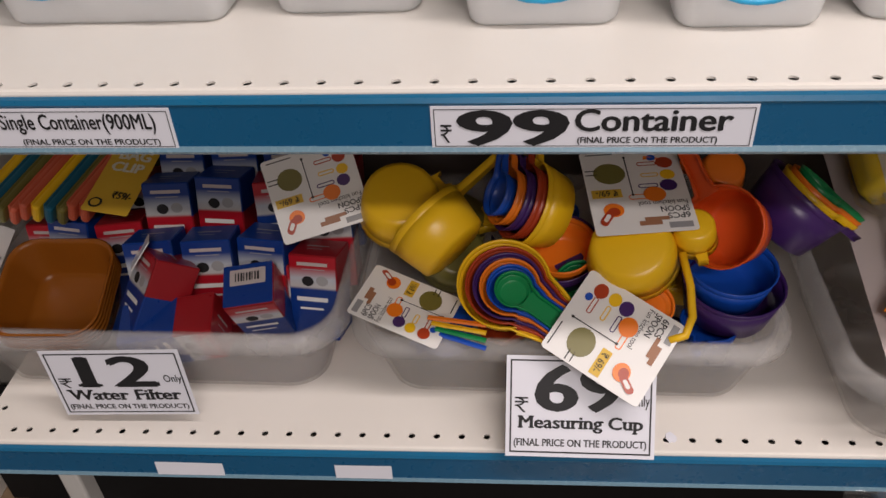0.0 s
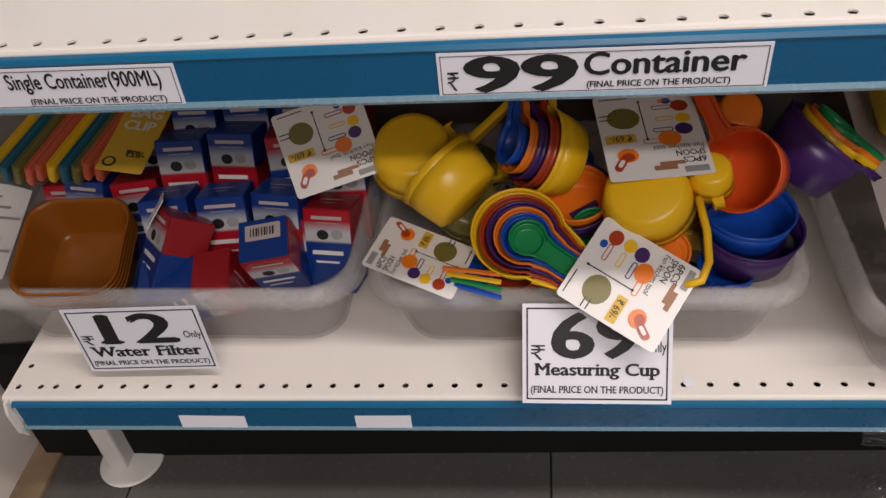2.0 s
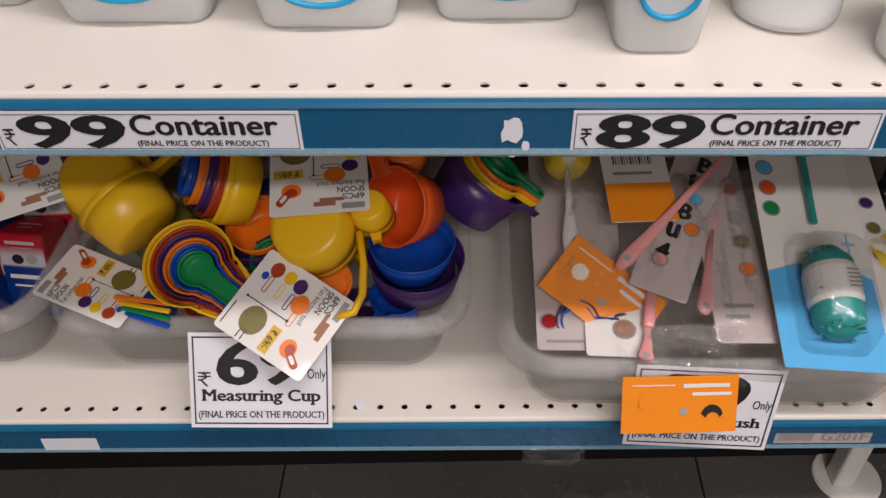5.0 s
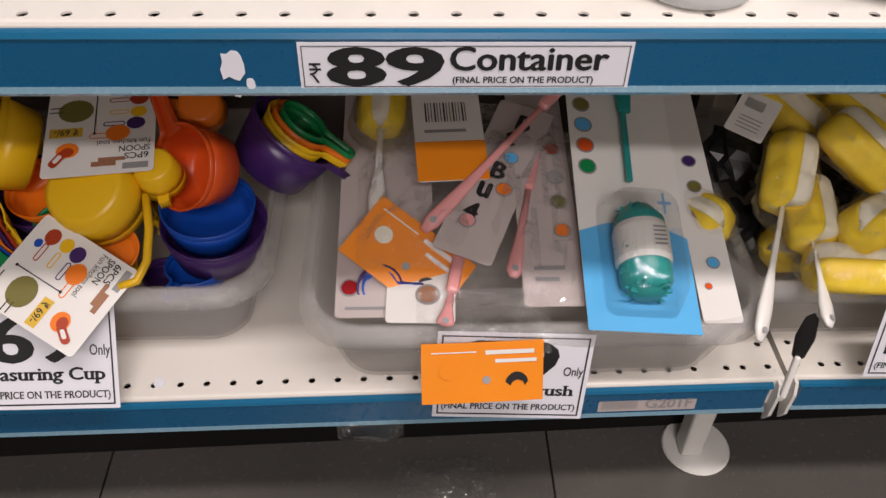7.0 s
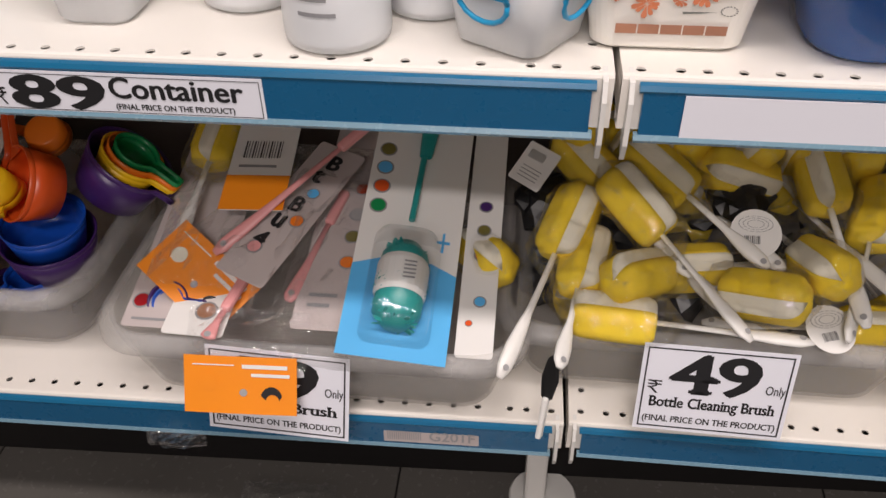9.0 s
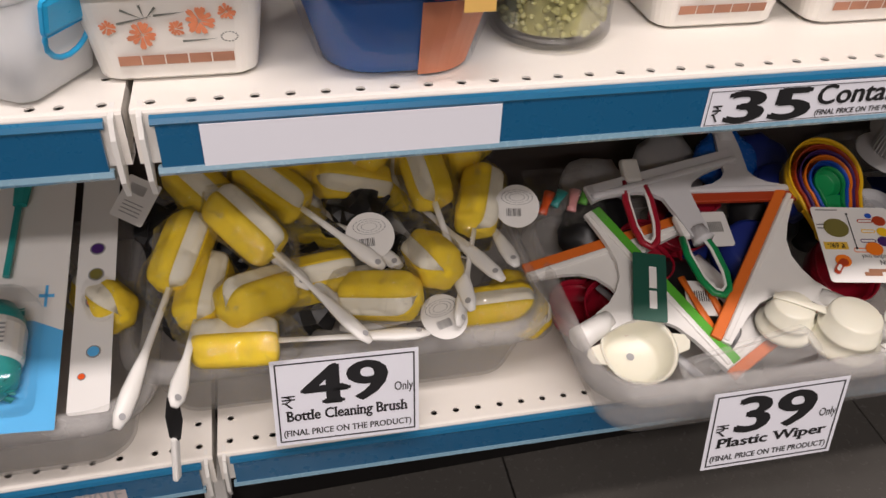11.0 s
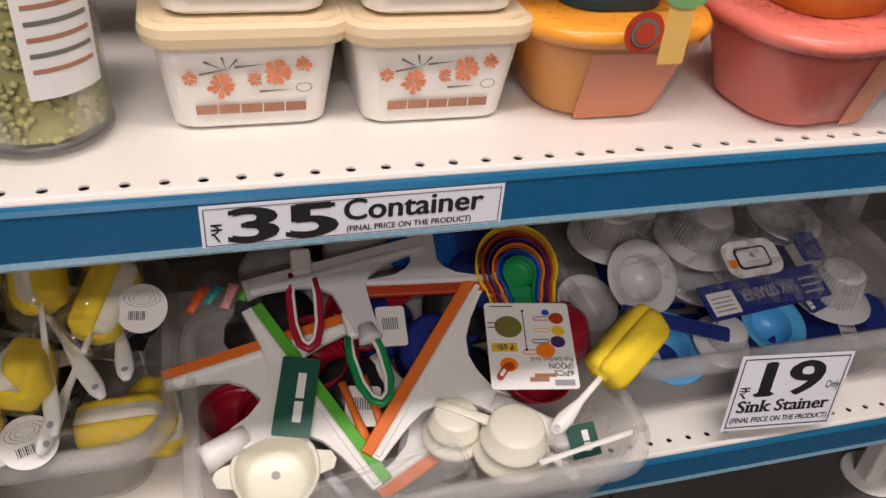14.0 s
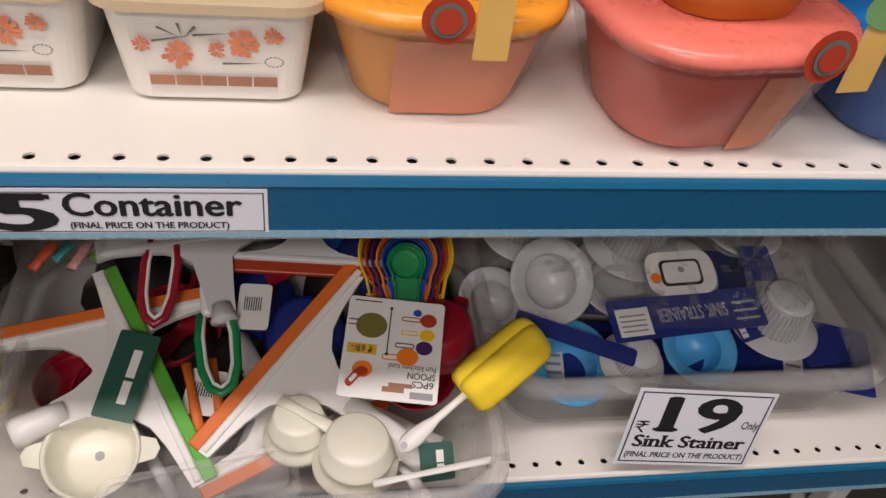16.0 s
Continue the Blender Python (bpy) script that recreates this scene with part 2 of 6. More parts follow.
def lettering(body, x0, y0, w, h, z, material, parent, bold=0.012, slant=0.0, turn=0, name="lettering", serif=0.0):
    """Flat letters that fill the box from (x0, y0), w wide and h high. serif: how far slabs stand out at the stems' ends."""
    if body == "\u20b9":
        return rupee_sign(x0, y0, w, h, z, material, parent, name)
    cu = bpy.data.curves.new("letters", "FONT")
    cu.body, cu.size, cu.resolution_u = body, 1.0, 3
    tmp = new("letters", cu)
    bpy.context.view_layer.update()
    me = bpy.data.meshes.new_from_object(tmp.evaluated_get(bpy.context.evaluated_depsgraph_get()))
    bpy.data.objects.remove(tmp)
    if not me.vertices:
        return None
    co = np.empty(len(me.vertices) * 3)
    me.vertices.foreach_get("co", co)
    co = co.reshape(-1, 3)
    feet = []
    if serif:
        # slabs on the short level edges that end a stem
        used = {}
        inner = {}
        for q in me.polygons:
            vs = list(q.vertices)
            for i, v in enumerate(vs):
                key = tuple(sorted((v, vs[(i + 1) % len(vs)])))
                used[key] = used.get(key, 0) + 1
                inner[key] = sum(co[j][1] for j in vs) / len(vs)
        for (i, j), times in used.items():
            if body.isdigit() and inner[(i, j)] < co[i][1]:
                continue
            if times == 1 and abs(co[i][1] - co[j][1]) < 0.004 and 0.04 < abs(co[i][0] - co[j][0]) < 0.2:
                xa, xb, ya = min(co[i][0], co[j][0]) - serif, max(co[i][0], co[j][0]) + serif, co[i][1]
                yb = ya + math.copysign(0.055, inner[(i, j)] - ya)
                feet.append(((xa, min(ya, yb)), (xb, min(ya, yb)), (xb, max(ya, yb)), (xa, max(ya, yb))))
    if feet:
        tri = [tuple(q.vertices) for q in me.polygons]
        k = len(co)
        co = np.concatenate([co, np.array([(x, y, 0.0) for f in feet for x, y in f])])
        me = bpy.data.meshes.new(name)
        me.from_pydata(co.tolist(), [], tri + [[k + 4 * i + c for c in range(4)] for i in range(len(feet))])
    if bold:
        # heavier strokes: the same letters laid down again a little to each side
        tri = [tuple(q.vertices) for q in me.polygons]
        steps = ((0, 0), (bold * 1.6, 0), (-bold * 1.6, 0), (0, bold), (0, -bold))
        co = np.concatenate([co + np.array([dx, dy, 0.0]) for dx, dy in steps])
        k = len(me.vertices)
        me = bpy.data.meshes.new(name)
        me.from_pydata(co.tolist(), [], [[v + k * i for v in f] for i in range(len(steps)) for f in tri])
    lo, hi = co.min(0), co.max(0)
    s = np.maximum(hi - lo, 1e-6)
    u, v = (co[:, 0] - lo[0]) / s[0], (co[:, 1] - lo[1]) / s[1]
    if turn:
        u, v = 1 - u, 1 - v
    co[:, 0], co[:, 1], co[:, 2] = x0 + u * w + v * slant, y0 + v * h, z
    if bold:
        co[:, 2] += np.repeat(np.arange(len(co) // k), k) * 0.00002
    me.vertices.foreach_set("co", co.ravel())
    me.materials.append(material)
    me.name = name
    ob = new(name, me)
    ob.parent = parent
    return ob


def frame_lines(w, h, inset, t, z, bm=None):
    own = bm or bmesh.new()
    a, b = w / 2 - inset, h / 2 - inset
    for x0, y0, x1, y1 in ((-a, b - t, a, b), (-a, -b, a, -b + t), (-a, -b, -a + t, b), (a - t, -b, a, b)):
        own.faces.new([own.verts.new(p) for p in ((x0, y0, z), (x1, y0, z), (x1, y1, z), (x0, y1, z))])
    return own


def bars(boxes, z, bm=None):
    """Flat bars (x0, y0, x1, y1)."""
    own = bm or bmesh.new()
    for x0, y0, x1, y1 in boxes:
        own.faces.new([own.verts.new(p) for p in ((x0, y0, z), (x1, y0, z), (x1, y1, z), (x0, y1, z))])
    return own


def paper_sheet(w, h, curl=0.0, n=8, thick=0.0005):
    """A sheet with rounded-off edges, bowed by curl metres in its middle."""
    rings = []
    own = bmesh.new()
    cols = []
    for i in range(n + 1):
        x = -w / 2 + w * i / n
        z = curl * (1 - (2 * i / n - 1) ** 2)
        cols.append([own.verts.new((x, y, z + dz)) for y, dz in ((-h / 2, 0), (h / 2, 0), (h / 2, -thick), (-h / 2, -thick))])
    for a, b in zip(cols, cols[1:]):
        for k in range(4):
            own.faces.new((a[k], a[(k + 1) % 4], b[(k + 1) % 4], b[k]))
    own.faces.new(cols[0])
    own.faces.new(cols[-1][::-1])
    return own


# ---- structure ----
UP_Z, LOW_Z = 0.717, 0.277
PITCH = 0.0268


def cell(bm, x0, x1, y0, y1, cx, cy, r, z, n=12):
    """A patch of sheet steel with one round hole punched through it."""
    ring, inner, deep = [], [], []
    for k in range(n):
        a = math.tau * (k + 0.5) / n
        dx, dy = math.cos(a), math.sin(a)
        m = max(abs(dx), abs(dy))
        ring.append(bm.verts.new((cx + (x1 - cx if dx > 0 else cx - x0) * dx / m, cy + (y1 - cy if dy > 0 else cy - y0) * dy / m, z)))
        inner.append(bm.verts.new((cx + r * dx, cy + r * dy, z)))
        deep.append(bm.verts.new((cx + r * dx, cy + r * dy, z - 0.0016)))
    corners = [bm.verts.new((x, y, z)) for x, y in ((x1, y1), (x0, y1), (x0, y0), (x1, y0))]
    for k in range(n):
        j = (k + 1) % n
        bm.faces.new((ring[k], ring[j], inner[j], inner[k]))
        bm.faces.new((inner[k], inner[j], deep[j], deep[k]))
    for q, c in enumerate(corners):
        k = n // 4 * q + n // 8
        bm.faces.new((ring[k], c, ring[(k + 1) % n]))


def quad(bm, x0, x1, y0, y1, z):
    bm.faces.new([bm.verts.new(p) for p in ((x0, y0, z), (x1, y0, z), (x1, y1, z), (x0, y1, z))])


def hole_xs(x0, x1, pitch):
    xs = [x0 + 0.013, x0 + 0.040, x0 + 0.058]
    x = x0 + 0.058 + pitch
    while x < x1 - 0.070:
        xs.append(x)
        x += pitch
    return xs + [x1 - 0.058, x1 - 0.040, x1 - 0.013]


def shelf(name, x0, x1, front, back, z, skew=0.0, lip=True, label="", row=0.018, pitch=PITCH):
    """One shelf: a folded steel tray with punched front rows, and a price strip on its lip. skew: how far its far end stands back."""
    t = thing(name, Matrix.Translation((x0, front, z)) @ pose(0, 0, 0, 0, 0, math.degrees(math.atan2(skew, x1 - x0))), label, "shelf", "shelves of the rack")
    w, d = x1 - x0, back - front
    bm = bmesh.new()
    xs = hole_xs(0, w, pitch)
    edges = [0.0] + [(a + b) / 2 for a, b in zip(xs, xs[1:])] + [w]
    for i, x in enumerate(xs):
        cell(bm, edges[i], edges[i + 1], 0.004, 0.032, x, row, 0.0036, 0)
    for a, b in ((0, 0.028), (w - 0.028, w)):
        cell(bm, a, b, 0.032, 0.064, (a + b) / 2, 0.049, 0.0036, 0)
    quad(bm, 0.028, w - 0.028, 0.032, 0.064, 0)
    quad(bm, 0, w, 0.064, d, 0)
    # rolled front edge and underside
    prof = [(0.004, 0), (0.0015, -0.0008), (0.0005, -0.003), (0.0012, -0.042), (0.02, -0.044), (0.022, -0.034), (d, -0.034)]
    rows = [[bm.verts.new((x, y, zz)) for y, zz in prof] for x in (0, w)]
    for a, b, c, e in zip(rows[0], rows[0][1:], rows[1], rows[1][1:]):
        bm.faces.new((a, b, e, c))
    for x in (0, w):
        bm.faces.new([bm.verts.new((x, y, zz)) for y, zz in ((0.004, 0), (0.004, -0.034), (d, -0.034), (d, 0))])
    part("shelf_tray", bm, M["shelf"], t)
    if lip:
        bm = block(w - 0.03, 0.004, 0.036, w / 2, -0.0025, -0.0265)
        part("price_strip", bm, M["lip"], t, "teal blue price strip")
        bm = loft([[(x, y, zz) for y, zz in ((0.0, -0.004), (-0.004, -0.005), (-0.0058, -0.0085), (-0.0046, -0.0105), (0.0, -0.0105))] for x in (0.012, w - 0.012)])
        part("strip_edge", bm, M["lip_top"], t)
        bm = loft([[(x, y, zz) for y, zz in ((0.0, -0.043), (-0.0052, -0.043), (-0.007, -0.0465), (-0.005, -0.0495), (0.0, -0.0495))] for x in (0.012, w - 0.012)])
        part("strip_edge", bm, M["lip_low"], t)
    for x, s in ((0.0065, 1), (w - 0.0065, -1)):
        bm = loft([[(x + dx, y, zz) for y, zz in ((0.012, 0.001), (-0.006, -0.002), (-0.011, -0.016), (-0.010, -0.05), (-0.002, -0.066), (0.004, -0.05), (0.012, -0.04))] for dx in (-0.0018, 0.0018)])
        part("end_bracket", bm, M["steel"], t)
    return t


def build_setting():
    bm = bmesh.new()
    tagged(part("floor_base", block(6.4, 6.6, 0.1, 1.0, -2.2, -0.0535), M["dirt"], None), "dark grout bed under the floor tiles", "floor", kind="structure")
    floor = tagged(part("floor", block(6.4, 6.6, 0.004, 1.0, -2.2, -0.0040), M["black"], None), "grey polished floor tiles with thin dark joints", "floor", kind="structure")
    tagged(part("wall_back", block(6.4, 0.1, 3.0, 1.0, 1.0, 1.5), M["wall"], None), "plain grey-beige shop wall", "wall", kind="structure")
    tagged(part("wall_front", block(6.4, 0.1, 3.0, 1.0, -5.4, 1.5), M["wall"], None), "plain grey-beige shop wall across the aisle", "wall", kind="structure")
    tagged(part("wall_end", block(0.1, 6.6, 3.0, 4.15, -2.2, 1.5), M["wall"], None), "plain grey-beige shop wall", "wall", kind="structure")
    tagged(part("wall_side", block(0.1, 6.6, 3.0, -2.15, -2.2, 1.5), M["wall"], None), "plain grey-beige shop wall", "wall", kind="structure")
    tagged(part("ceiling", block(6.4, 6.6, 0.1, 1.0, -2.2, 2.95), M["ceiling"], None), "plain grey ceiling board", "ceiling", kind="structure")
    pil = tagged(part("wall_pillar", block(0.6, 0.95, 3.0, -0.97, 0.475, 1.5, 0.004), M["pillar"], None), "off-white painted pillar beside the rack", "wall", kind="structure")
    tagged(part("trim_pillar", block(0.045, 0.9, 0.012, -0.648, 0.45, 0.004, 0.003), M["dirt"], None), "stained brown mortar line at the foot of the pillar", "trim", kind="structure")
    return floor


FLOOR = build_setting()


def rack():
    t = thing("rack_frame", Matrix(), "white steel rack frame with round foot plates on the floor", "rack frame")
    part("back_panel", block(4.6, 0.02, 1.75, 1.65, 0.47, 1.05, 0.002), M["back"], t, "dark brown back panel")
    part("plinth", block(4.6, 0.02, 0.22, 0, 0, 0.112), M["black"], t, "near-black recessed plinth under the lowest shelf").matrix_basis = pose(1.65, 0.238, 0, 0, 0, 2.0)
    for x, y in ((-0.518, 0.145), (0.866, 0.165), (2.266, 0.165)):
        foot = part("foot_plate", lathe([(0.0, 0.0005), (0.045, 0.0005), (0.046, 0.002), (0.044, 0.005), (0.012, 0.007), (0.0, 0.007)], 32), M["steel"], t, "round white foot plate with scuffs")
        foot.location = (x, y, 0)
        part("leg", block(0.028, 0.03, 0.236, x - 0.012, y - 0.004, 0.124, 0.004), M["steel"], t)
    for x in (-0.525, 0.878, 2.28):
        part("upright", block(0.03, 0.05, 1.6, x, 0.435, 1.06, 0.003), M["steel"], t)


rack()
shelf("lower_shelf", -0.537, 0.8735, 0.036, 0.46, LOW_Z, 0.028, label="cream steel bottom shelf with punched holes and teal price strip")
shelf("lower_shelf", 0.8785, 2.2775, 0.066, 0.46, LOW_Z, 0.0, pitch=0.0252, label="cream steel bottom shelf with punched holes and teal price strip")
shelf("lower_shelf", 2.2825, 3.66, 0.066, 0.46, LOW_Z, 0.0, label="cream steel bottom shelf with punched holes and teal price strip")
shelf("upper_shelf", -0.537, 0.8735, 0.0045, 0.46, UP_Z, row=0.0105, label="cream steel upper shelf with punched holes and teal price strip")
shelf("upper_shelf", 0.8785, 2.2775, 0.0045, 0.46, UP_Z, pitch=0.0243, row=0.0105, label="cream steel upper shelf with punched holes and teal price strip")
shelf("upper_shelf", 2.2825, 3.66, 0.0045, 0.46, UP_Z, row=0.0105, label="cream steel upper shelf with punched holes and teal price strip")
for sx0, sx1 in ((-0.537, 0.8735), (0.8785, 2.2775), (2.2825, 3.66)):
    shelf("top_shelf", sx0, sx1, 0.06, 0.46, 1.16, lip=False, label="plain cream steel shelf higher up on the rack")


# ---- storage bins ----
def storage_bin(x, front, rim=0.386, group="milky bins on the bottom shelf", hx=0.231, hy=0.165, label="milky translucent plastic tub with a rolled rim on the bottom shelf"):
    h = rim - LOW_Z
    t = thing("storage_bin", Matrix.Translation((x, front + hy, LOW_Z + 0.001)), label, "storage bin", group)
    k = 0.036
    bm = rr_loft([(hx - k - 0.012, hy - k - 0.008, 0.035, 0.0), (hx - k, hy - k, 0.04, 0.006), (hx - 0.014, hy - 0.014, 0.05, h - 0.022), (hx - 0.013, hy - 0.013, 0.05, h - 0.004),
                  (hx - 0.017, hy - 0.017, 0.047, h - 0.004), (hx - 0.018, hy - 0.018, 0.047, h - 0.022), (hx - k - 0.003, hy - k - 0.003, 0.038, 0.008), (hx - k - 0.015, hy - k - 0.011, 0.033, 0.004)], True, True, 7)
    part("tub", bm, M["bin"], t, smooth=True)
    bm = rr_loft([(hx - 0.0135, hy - 0.0135, 0.05, h - 0.003), (hx - 0.002, hy - 0.002, 0.058, h - 0.006), (hx, hy, 0.06, h - 0.02), (hx - 0.003, hy - 0.003, 0.058, h - 0.02), (hx - 0.006, hy - 0.006, 0.056, h - 0.001),
                  (hx - 0.012, hy - 0.012, 0.052, h + 0.001), (hx - 0.017, hy - 0.017, 0.048, h - 0.002)], False, False, 7)
    part("rim", bm, M["bin"], t, "rolled rim", smooth=True)
    return t


BINS = ((-0.352, 0.088), (0.112, 0.088), (0.602, 0.036), (1.022, 0.088), (1.484, -0.022), (1.942, 0.095), (2.420, 0.10))
for bx, by in BINS:
    storage_bin(bx, by)


# ---- price tags ----
def price_tag(tl, tr, bl, number, words, only=(0.36, 0.30), cover=False, size=(0.148, 0.103)):
    """A card price tag: rupee sign, number, Only, name of the goods and the small line."""
    m, w, h = sheet_pose(tl, tr, bl)
    w, h = size
    t = thing("price_tag", m, f"white card price tag reading {words.lower()} on a tub", "price tag", "price tags on the tubs")
    part("card", paper_sheet(w, h, 0.0), M["paper"], t)
    part("border", frame_lines(w, h, 0.004, 0.0016, 0.0004), M["ink"], t)
    lettering("\u20b9", -w * 0.44, -h * 0.06, w * 0.09, h * 0.15, 0.0005, M["ink"], t, 0.0)
    lettering(number, -w * 0.31, -h * 0.05, w * 0.60, h * 0.47, 0.0005, M["ink"], t, 0.020, serif=0.05)
    lettering("Only", w * 0.33, -h * 0.01, w * 0.13, h * 0.14, 0.0005, M["ink"], t, 0.008)
    lettering(words, -w * 0.42, -h * 0.255, w * 0.84, h * 0.165, 0.0005, M["ink"], t, 0.020, serif=0.055)
    lettering("(FINAL PRICE ON THE PRODUCT)", -w * 0.445, -h * 0.415, w * 0.89, h * 0.095, 0.0005, M["ink"], t, 0.014, serif=0.04)
    if cover:
        part("plastic_sleeve", paper_sheet(w + 0.012, h + 0.006, 0.0, thick=0.0002), M["film"], t, "clear plastic sleeve").location = (0, 0, 0.0012)
    return t


price_tag((-0.434, 0.066, 0.388), (-0.286, 0.070, 0.391), (-0.431, 0.064, 0.295), "12", "Water Filter", size=(0.150, 0.096))
price_tag((0.050, 0.080, 0.386), (0.198, 0.084, 0.382), (0.051, 0.024, 0.299), "69", "Measuring Cup")
price_tag((0.512, 0.036, 0.374), (0.655, 0.036, 0.366), (0.500, 0.020, 0.303), "59", "Cleaning Brush")
price_tag((0.942, 0.072, 0.398), (1.090, 0.070, 0.396), (0.942, 0.050, 0.300), "49", "Bottle Cleaning Brush")
price_tag((1.378, -0.030, 0.381), (1.520, -0.032, 0.384), (1.370, -0.044, 0.282), "39", "Plastic Wiper")
price_tag((1.838, 0.079, 0.407), (1.985, 0.073, 0.396), (1.851, 0.062, 0.304), "19", "Sink Stainer")


def strip_label(x, w, kind, number="", words=""):
    """A paper insert in the upper price strip."""
    h = 0.034
    t = thing("price_label", pose(x + w / 2, -0.0045 + 0.0035, UP_Z - 0.0278, 90, 0, 0), f"white paper strip printed {number} {words.lower()}" if words else "blank white paper strip in the teal shelf edge", "price label", "paper strips in the shelf edge")
    part("paper", paper_sheet(w, h), M["paper"], t)
    if not words:
        return
    part("border", frame_lines(w, h, 0.0022, 0.0006, 0.0004), M["ink"], t)
    if number:
        lettering("\u20b9", -w * 0.47, -h * 0.34, w * 0.035, h * 0.42, 0.0005, M["ink"], t, 0.0)
        lettering(number, -w * 0.42, -h * 0.42, w * 0.355, h * 0.84, 0.0005, M["ink"], t, 0.024)
        lettering(words, -w * 0.05, -h * 0.09, w * 0.48, h * 0.52, 0.0005, M["ink"], t, 0.017)
        lettering("(FINAL PRICE ON THE PRODUCT)", -w * 0.04, -h * 0.40, w * 0.43, h * 0.19, 0.0005, M["ink"], t, 0.016)
    else:
        lettering(words, -w * 0.12, -h * 0.12, w * 0.56, h * 0.50, 0.0005, M["ink"], t, 0.013)
        lettering("(FINAL PRICE ON THE PRODUCT)", -w * 0.06, -h * 0.42, w * 0.50, h * 0.19, 0.0005, M["ink"], t, 0.016)


strip_label(-0.398, 0.212, "", "", "Single Container(900ML)")
strip_label(0.001, 0.221, "", "99", "Container")
strip_label(0.413, 0.212, "", "89", "Container")
strip_label(0.922, 0.212, "")
strip_label(1.296, 0.210, "", "35", "Container")


# ---- goods: shared colours and helpers ----
def plastic(name, color, rough=0.32, sss=0.0):
    return mat(name, color, rough, vary=0.04, scale=18, bump=0.02, sss=sss)


C = {
    "yellow": plastic("yellow_plastic", (0.86, 0.52, 0.012)),
    "red": plastic("brick_red_plastic", (0.40, 0.045, 0.012)),
    "vermilion": plastic("vermilion_plastic", (0.72, 0.09, 0.012)),
    "orange": plastic("orange_plastic", (0.85, 0.20, 0.012)),
    "purple": plastic("purple_plastic", (0.055, 0.018, 0.13)),
    "blue": plastic("blue_plastic", (0.008, 0.075, 0.46)),
    "green": plastic("green_plastic", (0.004, 0.24, 0.07)),
    "olive": plastic("olive_plastic", (0.17, 0.15, 0.035)),
    "white": plastic("white_plastic", (0.80, 0.79, 0.76)),
    "cream": plastic("cream_plastic", (0.77, 0.75, 0.63), 0.3, 0.1),
    "grey": plastic("grey_plastic", (0.35, 0.35, 0.36)),
    "pink": plastic("pink_plastic", (0.75, 0.33, 0.33)),
    "teal": plastic("teal_plastic", (0.02, 0.30, 0.29)),
    "sky": plastic("sky_blue_card", (0.10, 0.44, 0.82)),
    "cobalt": plastic("cobalt_blue_plastic", (0.01, 0.13, 0.58), 0.25),
    "navy": plastic("navy_card", (0.012, 0.026, 0.19), 0.35),
    "carton_blue": plastic("blue_carton_card", (0.004, 0.036, 0.22), 0.3),
    "carton_red": plastic("red_carton_card", (0.30, 0.010, 0.016), 0.3),
    "orange_card": plastic("orange_printed_card", (0.88, 0.27, 0.01), 0.4),
    "yellow_card": plastic("yellow_printed_card", (0.70, 0.44, 0.04), 0.45),
    "bottle_green": plastic("dark_green_card", (0.006, 0.075, 0.05), 0.4),
    "lime": plastic("grass_green_rubber", (0.09, 0.40, 0.03), 0.45),
    "rubber": plastic("orange_rubber", (0.70, 0.15, 0.015), 0.5),
    "crimson": plastic("crimson_plastic", (0.33, 0.008, 0.025), 0.3),
    "amber": clear("amber_bowl_plastic", (0.46, 0.15, 0.015), 0.34, 0.25, 0.0, 10, 0.3),
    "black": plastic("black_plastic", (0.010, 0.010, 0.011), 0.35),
    "card": mat("white_printed_card", (0.78, 0.77, 0.75), 0.35, vary=0.02, scale=14, bump=0.02, coat=0.3),
    "dull_card": mat("greyish_card_behind_film", (0.50, 0.44, 0.43), 0.5, vary=0.12, scale=14, bump=0.05),
    "brown_ink": plastic("brown_ink", (0.32, 0.15, 0.08), 0.5),
    "peach": plastic("peach_ink", (0.78, 0.30, 0.16), 0.5),
    "grey_ink": plastic("grey_ink", (0.28, 0.28, 0.29), 0.5),
    "foam": mat("yellow_sponge_foam", (0.96, 0.69, 0.03), 0.85, vary=0.06, scale=60, bump=0.2),
    "foam_white": mat("white_sponge_foam", (0.90, 0.86, 0.72), 0.85, vary=0.05, scale=60, bump=0.2),
}


def disc(x, y, r, z, n=18, sx=1.0, bm=None):
    own = bm or bmesh.new()
    own.faces.new([own.verts.new((x + r * sx * math.cos(math.tau * i / n), y + r * math.sin(math.tau * i / n), z)) for i in range(n)])
    return own


# ---- measuring cups ----
def keyhole(r, w, length):
    """Outline of a cup's rim with its handle along +x."""
    a0 = math.asin(min(0.95, w * 1.35 / r))
    pts = [(r * math.cos(a), r * math.sin(a)) for a in [a0 + (math.tau - 2 * a0) * i / 26 for i in range(27)]]
    side = [(r * 1.12, w * 1.16), (r * 1.35, w * 1.02), (r + length * 0.85, w), (r + length * 0.97, w * 0.8), (r + length, w * 0.3)]
    return pts + [(x, -y) for x, y in side] + [(x, y) for x, y in reversed(side)]


